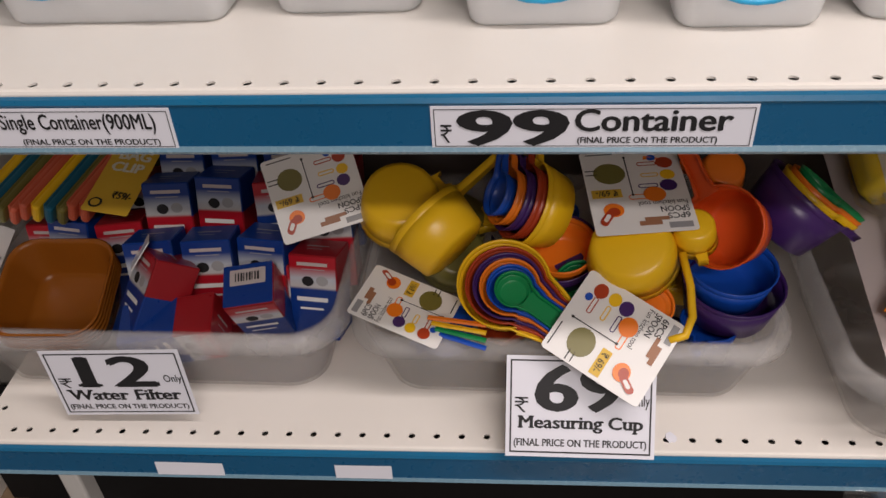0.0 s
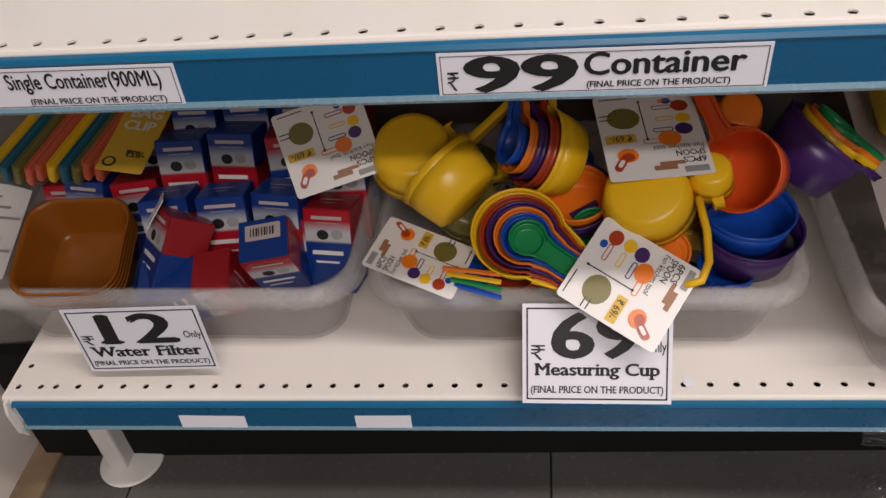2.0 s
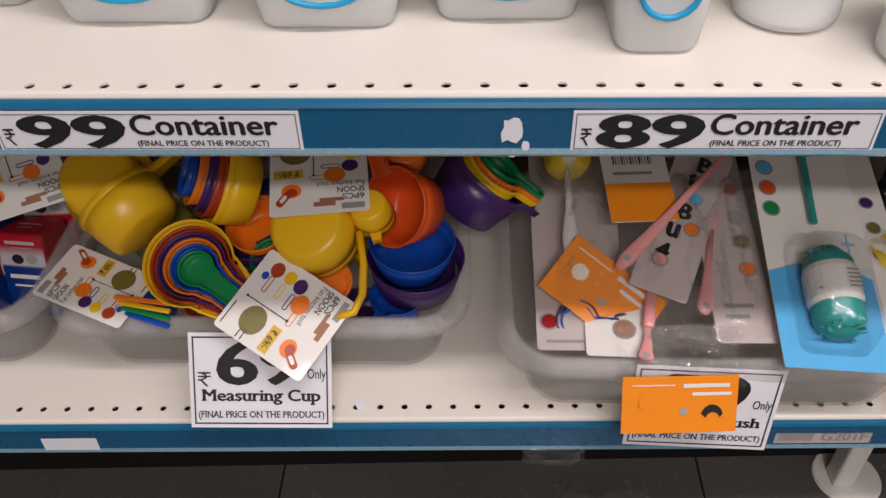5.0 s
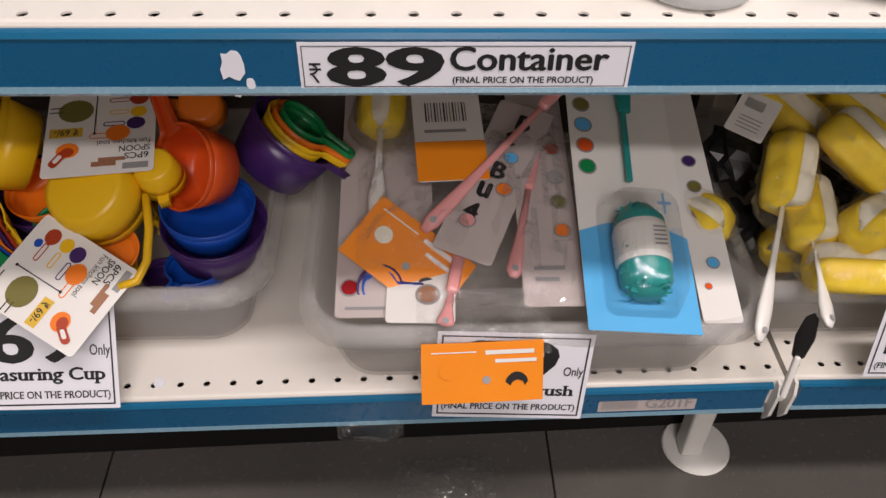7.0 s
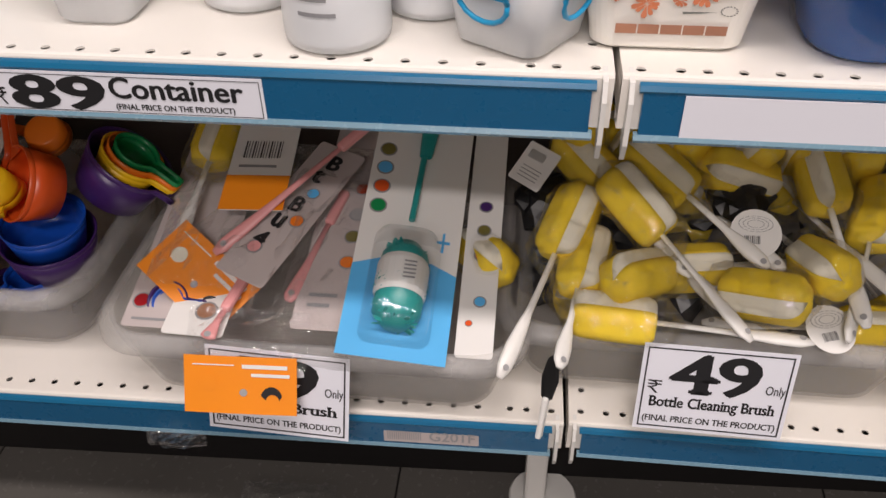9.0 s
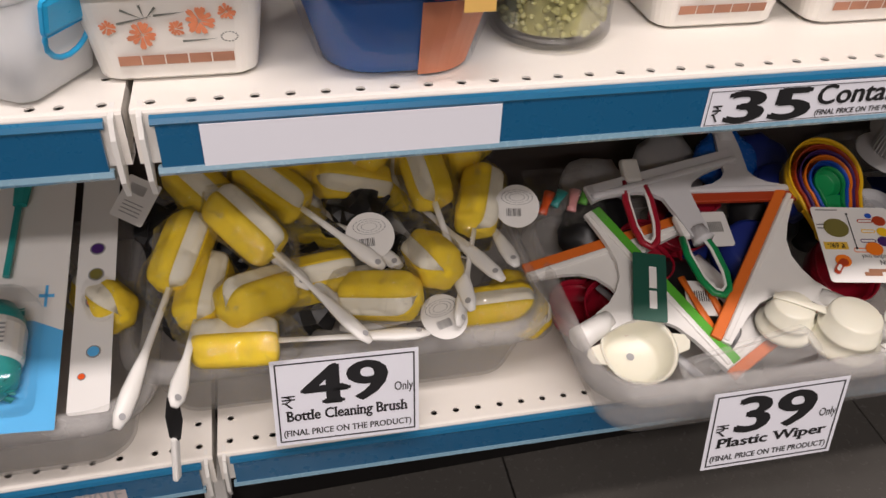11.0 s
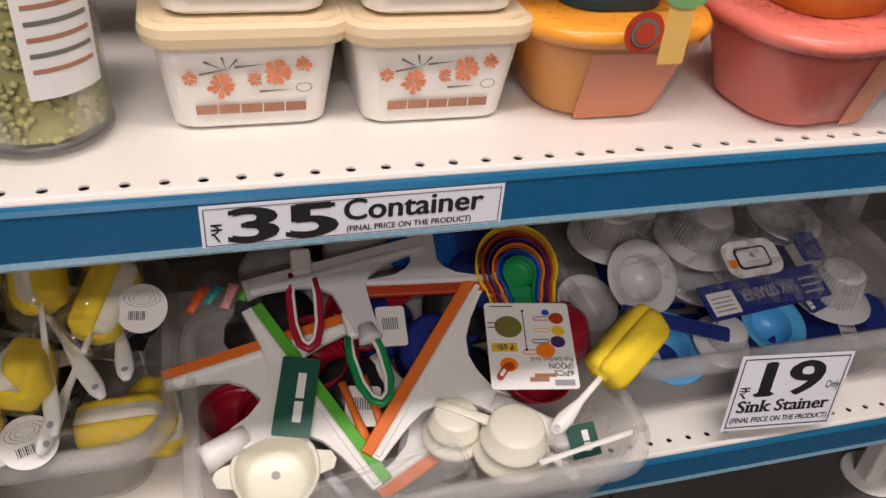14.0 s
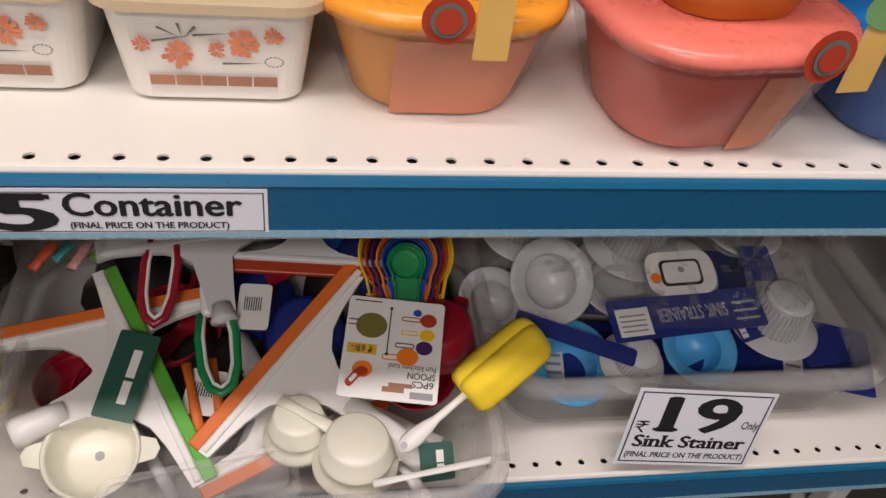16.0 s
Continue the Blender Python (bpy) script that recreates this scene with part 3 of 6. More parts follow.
def cup_bowl(r, depth, material, parent, z=0.0, handle=0.07, wide=0.016, label=""):
    """A measuring cup, opening upwards; its rim runs on into a channel handle along +x."""
    t, low, w = 0.0014, -0.007, wide / 2
    bm = lathe([(0.0, z - depth), (r * 0.70, z - depth), (r * 0.845, z - depth * 0.93), (r * 0.94, z - depth * 0.45), (r * 0.985, z + low),
                (r * 0.985 - t, z + low), (r * 0.94 - t, z - depth * 0.45), (r * 0.845 - t, z - depth * 0.90), (r * 0.68, z - depth + t), (0.0, z - depth + t)], 28)
    bmesh.ops.remove_doubles(bm, verts=bm.verts, dist=1e-6)
    out, inn = keyhole(r + 0.0012, w, handle), keyhole(r - 0.0008, max(0.002, w - 0.0018), handle - 0.002)
    mid = keyhole(r * 0.985, w * 0.96, handle - 0.0004)
    loft([[(x, y, z + low) for x, y in mid], [(x, y, z) for x, y in out], [(x, y, z) for x, y in inn], [(x * 0.985, y * 0.985, z + low + 0.0008) for x, y in inn]], False, False, bm)
    bowl = part("bowl", bm, material, parent, label, smooth=True)
    floor_pts = [(r * 0.86, -w * 1.3), (r * 1.12, -w * 1.12), (r * 1.35, -w), (r + handle * 0.97, -w * 0.7), (r + handle * 0.97, w * 0.7), (r * 1.35, w), (r * 1.12, w * 1.12), (r * 0.86, w * 1.3)]
    part("handle", plate(floor_pts, 0.0014, z0=z + low - 0.0006), material, bowl)
    return bowl


def cup_set(m, spec, label, lift=0.0, handle=0.075, deep=0.86, neck=0.66, slide=0.0):
    """Cups nested one in another. spec: colours and radii from the outermost inwards."""
    t = thing("measuring_cup_set", m, label, "measuring cups", "measuring cups in the tub")
    for i, (c, r) in enumerate(spec):
        cup = cup_bowl(r, r * deep, C[c], t, lift * i + 0.0009 * i, handle + (0.043 - r) * (1 - slide), max(0.008, r * neck), f"{c} cup")
        cup.location.x = slide * (spec[0][1] - r)
    return t


def single_cup(m, c, r, depth=None, handle=0.07, label=None):
    t = thing("measuring_cup", m, label or f"{c} plastic measuring cup lying in the tub", "measuring cup", "measuring cups in the tub")
    cup_bowl(r, depth or r * 0.86, C[c], t, 0.0, handle, r * 0.42)
    return t


RAINBOW = (("yellow", 0.0475), ("red", 0.0410), ("purple", 0.0352), ("orange", 0.0300), ("blue", 0.0245), ("green", 0.0185))
TOCAM = (0.0, -0.58, 0.81)
cup_set(basis((0.047, 0.138, 0.430), (0.80, -0.50, -0.30), (0.02, -0.50, 0.84)), RAINBOW, "nested rainbow measuring cups with the yellow one outermost", neck=1.12, slide=0.42)
cup_set(basis((0.066, 0.222, 0.472), (0.10, 0.80, 0.55), (-0.84, -0.26, 0.46)), (("yellow", 0.0475), ("red", 0.041), ("purple", 0.035), ("orange", 0.031), ("blue", 0.0235)), "nested measuring cups lying on their side", lift=0.008, handle=0.004)
cup_set(basis((0.367, 0.245, 0.470), (0.70, -0.15, -0.55), (0.58, 0.12, 0.78)), (("purple", 0.0500), ("yellow", 0.037), ("orange", 0.032), ("green", 0.026)), "nested cups with a deep purple one outermost", lift=0.004, handle=0.018, deep=1.15)
single_cup(basis((-0.070, 0.246, 0.442), (0.6, 0.5, 0.2), (-0.10, 0.40, -0.90)), "yellow", 0.0475, 0.042, 0.01)
single_cup(basis((-0.040, 0.205, 0.462), (0.69, 0.63, 0.35), (-0.70, 0.50, 0.46)), "yellow", 0.0485, 0.050)
single_cup(basis((0.180, 0.178, 0.432), (0.9, 0.2, 0.3), (0.06, 0.45, -0.88)), "yellow", 0.0470, 0.042, 0.01)
single_cup(basis((0.240, 0.185, 0.452), (0.2, -0.9, -0.3), (0.1, 0.45, -0.88)), "yellow", 0.0230, 0.030, 0.008)
single_cup(basis((0.262, 0.175, 0.476), (-0.28, 0.62, 0.42), (-0.62, 0.18, 0.72)), "vermilion", 0.0420, 0.046)
single_cup(basis((0.280, 0.175, 0.430), (-0.7, 0.7, 0.1), (0.08, -0.12, 0.98)), "blue", 0.0460, 0.040, 0.05)
single_cup(basis((0.284, 0.170, 0.412), (-0.7, 0.7, 0.1), (0.08, -0.12, 0.98)), "purple", 0.0520, 0.045, 0.05)
single_cup(basis((0.194, 0.130, 0.412), (0.4, 0.8, 0.4), TOCAM), "orange", 0.0240, 0.012, 0.05)
single_cup(basis((0.272, 0.250, 0.488), (-0.8, 0.1, 0.1), (0, 0.5, -0.85)), "orange", 0.0245, 0.022, 0.06)
single_cup(basis((0.126, 0.172, 0.404), (0.9, -0.2, 0.0), (0.1, -0.45, 0.88)), "green", 0.0255, 0.022, 0.05)
single_cup(basis((0.262, 0.150, 0.372), (-0.4, -0.8, 0.0), (0.1, 0.2, 0.9)), "blue", 0.030, 0.026, 0.02)
single_cup(basis((0.105, 0.205, 0.425), (0.9, -0.2, 0.0), (0.0, -0.3, 0.9)), "purple", 0.044, 0.04, 0.05)
single_cup(basis((0.108, 0.203, 0.430), (0.9, -0.2, 0.0), (0.0, -0.3, 0.9)), "orange", 0.036, 0.03, 0.05)
rnd = random.Random(4)
for k in range(13):
    gx, gy = -0.015 + 0.062 * (k % 5), 0.155 + 0.075 * (k // 5)
    single_cup(basis((gx + rnd.uniform(-0.012, 0.012), gy + rnd.uniform(-0.01, 0.01), 0.345 + 0.02 * (k // 5) + rnd.uniform(0, 0.02)), (rnd.uniform(-1, 1), rnd.uniform(-1, 1), 0.1),
                     (rnd.uniform(-0.7, 0.7), rnd.uniform(-0.7, 0.5), rnd.choice((-1, 1)))), rnd.choice(("purple", "blue", "red", "olive", "yellow", "orange")), rnd.uniform(0.026, 0.040), None, 0.006)


def loop_handle():
    t = thing("handle_loop", Matrix(), "yellow plastic loop handle of a measuring cup", "cup handle", "measuring cups in the tub")
    part("loop", sweep([(0.226, 0.165, 0.45), (0.232, 0.135, 0.432), (0.232, 0.108, 0.415), (0.224, 0.092, 0.405), (0.208, 0.088, 0.402)], 0.0042, 8), C["yellow"], t, smooth=True)


loop_handle()
for k, c in enumerate(("orange", "yellow", "green", "blue")):
    t = thing("spoon_handle", Matrix(), f"flat {c} spoon handle poking out of the heap", "spoon handle", "measuring cups in the tub")
    part("handle", sweep([(-0.03 + 0.004 * k, 0.112 - 0.004 * k, 0.405 - 0.004 * k), (0.03, 0.105 - 0.006 * k, 0.402 - 0.005 * k)], 0.0035, 6, 0.5), C[c], t)


# ---- the white card of the cup sets, printed upside down as it hangs ----
def cup_card(tl, tr, bl, turn=1):
    m, w, h = sheet_pose(tl, tr, bl)
    t = thing("product_card", m, "glossy white card printed with coloured measuring cups", "product card", "cards of the measuring cups")
    part("card", plate(rrect(w / 2, h / 2, 0.004, 3), 0.0006, z0=-0.0006), C["card"], t)
    z = 0.0006
    X, Y = (lambda u: (u - 0.5) * w), (lambda v: (0.5 - v) * h)
    s = min(w, h * 0.8)
    art = (("olive", 0.26, 0.29, 0.16), ("blue", 0.72, 0.12, 0.045), ("red", 0.84, 0.19, 0.085), ("yellow", 0.84, 0.34, 0.075), ("purple", 0.82, 0.47, 0.085), ("orange", 0.66, 0.57, 0.11), ("orange", 0.22, 0.73, 0.10), ("red", 0.22, 0.75, 0.06))
    for i, (c, u, v, r) in enumerate(art):
        part("printed_cup", disc(X(u), Y(v), r * s, z + 0.0001 * i, sx=1.15), C[c], t)
    # thin loops for the handles of the printed cups
    for c, u, v, lu, lv in (("red", 0.66, 0.19, 0.20, 0.05), ("yellow", 0.66, 0.33, 0.18, 0.05), ("purple", 0.62, 0.46, 0.20, 0.05), ("orange", 0.50, 0.585, 0.20, 0.06)):
        ring = [(X(u) + p, Y(v) + q) for p, q in rrect(lu * w / 2, lv * h / 2, lv * h * 0.45, 3)]
        core = [(X(u) + p, Y(v) + q) for p, q in rrect(lu * w / 2 - 0.0011, lv * h / 2 - 0.0011, lv * h * 0.45 - 0.001, 3)]
        part("printed_handle", loft([[(x, y, z - 0.0002) for x, y in ring], [(x, y, z - 0.0002) for x, y in core]], False, False), C[c], t)
    part("printed_line", bars([(X(0.44), Y(0.56), X(0.452), Y(0.10))], z), M["ink"], t)
    for v in (0.10, 0.56):
        part("printed_dot", disc(X(0.446), Y(v), 0.0016, z + 0.0002, 10), M["ink"], t)
    for v in (0.25, 0.30):
        part("printed_line", bars([(X(0.02), Y(v), X(0.14), Y(v - 0.012))], z), M["ink"], t)
    part("text_print", bars([(X(0.06), Y(0.05), X(0.34), Y(0.038))], z), M["ink"], t)
    grip = rrect(0.040 * w, 0.075 * h, 0.034 * w, 4)
    part("printed_grip", plate([(X(0.14) + x * 0.8 + y * 0.7, Y(0.82) + y - x * 0.7) for x, y in grip], 0.0001, z0=z + 0.0009), C["red"], t)
    part("printed_grip", plate([(X(0.14) + (x * 0.8 + y * 0.7) * 0.5, Y(0.82) + (y - x * 0.7) * 0.5) for x, y in grip], 0.0001, z0=z + 0.0011), C["card"], t)
    part("price_flag", bars([(X(0.04), Y(0.58), X(0.34), Y(0.48))], z), C["yellow_card"], t)
    part("printed_brown", bars([(X(0.44), Y(0.92), X(0.66), Y(0.87)), (X(0.50), Y(0.87), X(0.74), Y(0.83))], z), C["brown_ink"], t)
    lettering("\u20b9 69/-", X(0.08), Y(0.565), 0.22 * w, 0.07 * h, z + 0.0003, M["ink"], t, 0.01, turn=turn)
    lettering("Fun kitchen tool", X(0.48), Y(0.70), 0.48 * w, 0.055 * h, z, M["ink"], t, 0.0, turn=turn)
    lettering("SPOON", X(0.68), Y(0.78), 0.28 * w, 0.065 * h, z, M["ink"], t, 0.01, turn=turn)
    lettering("6PCS", X(0.73), Y(0.86), 0.22 * w, 0.065 * h, z, M["ink"], t, 0.01, turn=turn)
    part("printed_mark", bars([(X(0.72), Y(0.965), X(0.95), Y(0.90))], z), C["grey_ink"], t)
    return t


cup_card((0.083, 0.072, 0.407), (0.135, 0.147, 0.442), (0.174, 0.026, 0.374))
cup_card((0.126, 0.262, 0.508), (0.228, 0.275, 0.508), (0.136, 0.152, 0.480))
cup_card((0.004, 0.156, 0.396), (-0.018, 0.084, 0.392), (-0.092, 0.173, 0.420))
cup_card((-0.224, 0.252, 0.502), (-0.128, 0.280, 0.520), (-0.196, 0.196, 0.430))


# ---- water filter cartons and the rest of that tub ----
def fading_print(name, top, low):
    """A carton's printed front: one colour on top, fading into white, then a band of another."""
    m = mat(name, (1, 1, 1), 0.3, vary=0.05, scale=20, coat=0.3)
    n, l = m.node_tree.nodes, m.node_tree.links
    tc, sep, ramp, span = n.new("ShaderNodeTexCoord"), n.new("ShaderNodeSeparateXYZ"), n.new("ShaderNodeValToRGB"), n.new("ShaderNodeMapRange")
    span.inputs["From Min"].default_value, span.inputs["From Max"].default_value = 0.0, -0.105
    l.new(tc.outputs["Object"], sep.inputs[0])
    l.new(sep.outputs["Y"], span.inputs["Value"])
    l.new(span.outputs[0], ramp.inputs[0])
    e = ramp.color_ramp.elements
    e[0].position, e[0].color = 0.14, (*top, 1)
    e[1].position, e[1].color = 0.27, (0.50, 0.54, 0.60, 1)
    for at, c in ((0.37, (0.55, 0.54, 0.53)), (0.40, low)):
        e.new(at).color = (*c, 1)
    l.new(ramp.outputs[0], n["Principled BSDF"].inputs["Base Color"])
    return m


PRINT_BLUE = fading_print("blue_carton_print", (0.004, 0.035, 0.22), (0.42, 0.008, 0.02))
PRINT_RED = fading_print("red_carton_print", (0.42, 0.008, 0.02), (0.004, 0.035, 0.22))


def carton(m, flip=False, w=0.056, d=0.050, h=0.105):
    t = thing("filter_carton", m, "small red carton with a blue printed band" if flip else "small blue, white and red printed water filter carton", "carton", "water filter cartons")
    main, other = ("carton_red", "carton_blue") if flip else ("carton_blue", "carton_red")
    part("box", block(w, d, h, 0, 0, -h / 2, 0.0012, seg=1), C[main], t)
    bm = loft([[(x, y, z) for x, y in rrect(w / 2 + 0.0004, d / 2 + 0.0004, 0.0015, 1)] for z in (-h * 0.999, -h * 0.40)], False, False)
    part("colour_band", bm, C[other], t, "printed colour band")
    face = pose(0, -d / 2 - 0.0010, 0, 90, 0, 0)
    part("front_print", bars([(-w * 0.485, -0.985 * h, w * 0.485, -0.015 * h)], 0), PRINT_RED if flip else PRINT_BLUE, t, "printed front fading from colour into white").matrix_basis = face
    part("printed_disc", disc(-0.006, -0.30 * h, 0.0062, 0.0006, sx=1.15), M["ink"], t).matrix_basis = face
    part("printed_disc", disc(0.011, -0.29 * h, 0.0062, 0.0005, sx=1.15), C["grey"], t).matrix_basis = face
    part("text_print", bars([(-w * 0.32, -0.12 * h, w * 0.32, -0.08 * h)], 0.0006), C["dull_card"], t).matrix_basis = face
    part("text_print", bars([(-w * 0.22, -0.165 * h, w * 0.26, -0.155 * h)], 0.0006), C["grey"], t).matrix_basis = face
    part("text_print", bars([(-w * 0.36, -0.54 * h, w * 0.30, -0.49 * h), (-w * 0.30, -0.64 * h, w * 0.20, -0.615 * h)], 0.0002), C["card"], t).matrix_basis = face
    part("text_print", bars([(-w * 0.26, d * 0.02, w * 0.22, d * 0.07), (-w * 0.20, -d * 0.16, w * 0.12, -d * 0.13)], 0.0008), C["grey"], t)
    return t


first = carton(basis((-0.354, 0.217, 0.428), (1, 0.08, 0.05), (0.02, 0.30, 0.95)))
ruby = carton(basis((-0.168, 0.230, 0.402), (1, -0.10, 0.0), (0.02, 0.28, 0.95)), True)
for red, x, y, z, rz, rx in ((0, -0.290, 0.224, 0.430, 3, 12), (0, -0.226, 0.236, 0.424, -4, 10), (0, -0.356, 0.300, 0.456, 2, 14), (0, -0.292, 0.310, 0.458, -2, 12), (1, -0.228, 0.312, 0.452, 5, 10),
                             (0, -0.166, 0.295, 0.430, 3, 8), (0, -0.356, 0.366, 0.466, 0, 8), (0, -0.292, 0.370, 0.466, 2, 6), (0, -0.226, 0.370, 0.464, 2, 6), (1, -0.164, 0.356, 0.445, 2, 6), (1, -0.425, 0.285, 0.408, 6, 12),
                             (0, -0.487, 0.295, 0.404, -5, 12), (1, -0.487, 0.372, 0.42, 4, 8), (1, -0.425, 0.368, 0.42, 4, 8), (1, -0.53, 0.31, 0.39, 0, 2), (1, -0.232, 0.222, 0.394, 8, 2), (0, -0.300, 0.222, 0.394, -6, 2)):
    copy_thing(ruby if red else first, pose(x, y, z - 0.004, -9 - rx * 0.6, 0, rz * 1.8))
copy_thing(ruby, basis((-0.262, 0.136, 0.368), (0.1, 0.3, -0.95), (0.98, 0.10, 0.12)))
coded = carton(basis((-0.232, 0.160, 0.404), (0.97, 0.12, 0.10), (0.02, -0.42, 0.90)), True)
part("blue_top", plate(rrect(0.0275, 0.0245, 0.001, 1), 0.0006, z0=0.0012), C["carton_blue"], coded, "blue printed lid")
part("bar_code_label", plate(rrect(0.020, 0.0095, 0.001, 1), 0.0004, z0=0.0022), C["dull_card"], coded, "white bar code label").location = (0.0, 0.009, 0)
for k in range(9):
    part("bar_code_line", bars([(-0.014 + 0.0031 * k, 0.004, -0.0128 + 0.0031 * k + 0.0005 * (k % 3), 0.014)], 0.0030), M["ink"], coded)
opened = carton(basis((-0.322, 0.182, 0.424), (0.62, -0.70, 0.20), (0.62, 0.10, 0.78)), True)
part("end_flap", block(0.046, 0.0012, 0.036, -0.004, -0.030, -0.012, 0.0003, seg=1), C["card"], opened, "white inner side of the carton's flap").matrix_basis = pose(0, 0, 0, -12, 0, -18)


def square_bowl(m):
    t = thing("square_bowl", m, "amber brown translucent square plastic bowl in a stack", "bowl", "stacked amber bowls")
    part("bowl_shell", rr_loft([(0.040, 0.040, 0.016, -0.052), (0.046, 0.046, 0.02, -0.046), (0.0585, 0.0585, 0.028, -0.004), (0.062, 0.062, 0.03, 0.0), (0.060, 0.060, 0.03, 0.001), (0.0565, 0.0565, 0.027, -0.004),
                                (0.044, 0.044, 0.018, -0.045), (0.039, 0.039, 0.015, -0.050)], True, True, 6), C["amber"], t, smooth=True)
    return t


bowl = square_bowl(basis((-0.452, 0.150, 0.407), (1, 0.05, -0.02), (0.06, -0.34, 0.93)))
for k in range(1, 5):
    copy_thing(bowl, basis((-0.452 - 0.0005 * k, 0.150 + 0.002 * k, 0.407 - 0.0065 * k), (1, 0.05, -0.02), (0.06, -0.34, 0.93)))

C["coral"] = plastic("coral_plastic", (0.62, 0.12, 0.06))
C["petrol"] = plastic("petrol_blue_plastic", (0.01, 0.12, 0.20))
CLIP_COLOURS = ("yellow", "petrol", "olive", "coral", "coral", "yellow", "petrol", "olive", "coral", "coral")
for k, c in enumerate(CLIP_COLOURS):
    t = thing("bag_clip", basis((-0.572 + 0.0150 * k, 0.300, 0.444 - 0.002 * (k % 4)), (0.22, 1, 0.16), (0.42, 0, 0.90)), f"flat {c} plastic bag clip in a bundle", "bag clip", "bundle of coloured bag clips")
    part("clip_arm", block(0.112, 0.0105, 0.030, 0, 0, 0, 0.004), C[c], t)
    part("clip_arm", block(0.104, 0.004, 0.026, 0.002, 0.0074, -0.002, 0.0015), C[c], t)


def bag_clip_card():
    m, w, h = sheet_pose((-0.440, 0.352, 0.470), (-0.385, 0.350, 0.462), (-0.440, 0.236, 0.449))
    t = thing("bag_clip_card", m, "yellow printed card of the bag clips", "product card")
    part("card", plate(rrect(w / 2, h / 2, 0.003, 3), 0.0006, z0=-0.0006), C["yellow_card"], t)
    lettering("BAG", -w * 0.32, h * 0.26, w * 0.70, h * 0.15, 0.0006, C["cream"], t, 0.03)
    lettering("CLIP", -w * 0.36, h * 0.08, w * 0.70, h * 0.14, 0.0006, C["cream"], t, 0.03)
    lettering("\u20b959/-", -w * 0.02, -h * 0.30, w * 0.42, h * 0.10, 0.0006, M["ink"], t, 0.02)
    part("printed_ring", disc(-w * 0.28, -h * 0.38, 0.008, 0.0006), M["ink"], t)
    part("printed_ring", disc(-w * 0.28, -h * 0.38, 0.0055, 0.0009), C["yellow_card"], t)


bag_clip_card()


def leaflet():
    m, w, h = sheet_pose((-0.625, 0.250, 0.420), (-0.560, 0.262, 0.400), (-0.600, 0.120, 0.392))
    t = thing("leaflet", m, "crumpled white printed leaflet in clear wrap", "leaflet")
    part("paper", paper_sheet(w, h, 0.008), C["card"], t)
    part("text_print", bars([(-w * 0.4, h * (0.36 - 0.12 * k), w * (0.1 + 0.2 * (k % 3)), h * (0.33 - 0.12 * k)) for k in range(6)], 0.009), C["grey_ink"], t)


leaflet()


# ---- baby brushes and bottle brushes in clear bags ----
def film_bag(name, tl, tr, bl, label, puff=0.008, n=14, group="clear bags"):
    """A clear film bag, creased and slightly blown up over what it holds."""
    m, w, h = sheet_pose(tl, tr, bl)
    t = thing(name, m, label, "plastic bag", group)
    bm = bmesh.new()
    seed = w * 31 + h * 17
    grid = []
    for i in range(n + 1):
        row = []
        for j in range(n + 1):
            u, v = i / n, j / n
            edge = min(1, 4 * min(u, 1 - u, v, 1 - v) + 0.05)
            z = puff * edge * (1 + 0.9 * noise.noise((u * 5 + seed, v * 5, seed))) + 0.0035 * noise.noise((u * 17, v * 17 + seed, 2.0))
            row.append(bm.verts.new(((u - 0.5) * w, (v - 0.5) * h, z)))
        grid.append(row)
    for i in range(n):
        for j in range(n):
            bm.faces.new((grid[i][j], grid[i + 1][j], grid[i + 1][j + 1], grid[i][j + 1]))
    part("film", bm, M["film"], t)
    seal = bmesh.new()
    for k in range(24):
        x = -w / 2 + w * (k + 0.5) / 24
        block(w / 24 * 0.55, 0.007, 0.0006, x, h / 2 - 0.004, 0.0016, bm=seal)
    part("heat_seal", seal, M["film"], t, "ribbed heat seal")
    return t


def orange_header(tl, tr, bl, flip=False):
    m, w, h = sheet_pose(tl, tr, bl)
    t = thing("header_card", m, "bright orange folded header card of a brush bag", "header card", "orange header cards")
    part("card", paper_sheet(w, h, 0.001), C["orange_card"], t)
    z = 0.0018
    lo = bars([(w * 0.02, h * 0.30, w * 0.42, h * 0.37), (w * 0.10, h * 0.16, w * 0.44, h * 0.22), (-w * 0.42, h * 0.34, -w * 0.05, h * 0.36)], z)
    part("text_print", lo, C["card"], t)
    part("hang_hole", disc(0.03 * w, -h * 0.12, 0.004, z), C["grey"], t)
    bm = bmesh.new()
    outer = [(0.011 * math.cos(a), 0.013 * math.sin(a)) for a in [radians(15 + 15 * k) for k in range(11)]]
    inner = [(0.007 * math.cos(a) + 0.001, 0.008 * math.sin(a) - 0.003) for a in [radians(165 - 15 * k) for k in range(11)]]
    bm.faces.new([bm.verts.new((x + w * 0.28, y - h * 0.22, z)) for x, y in outer + inner])
    part("printed_arc", bm, M["ink"], t)
    part("printed_mark", disc(-w * 0.28, h * 0.05, 0.009, z), C["cream"] if flip else C["orange_card"], t)


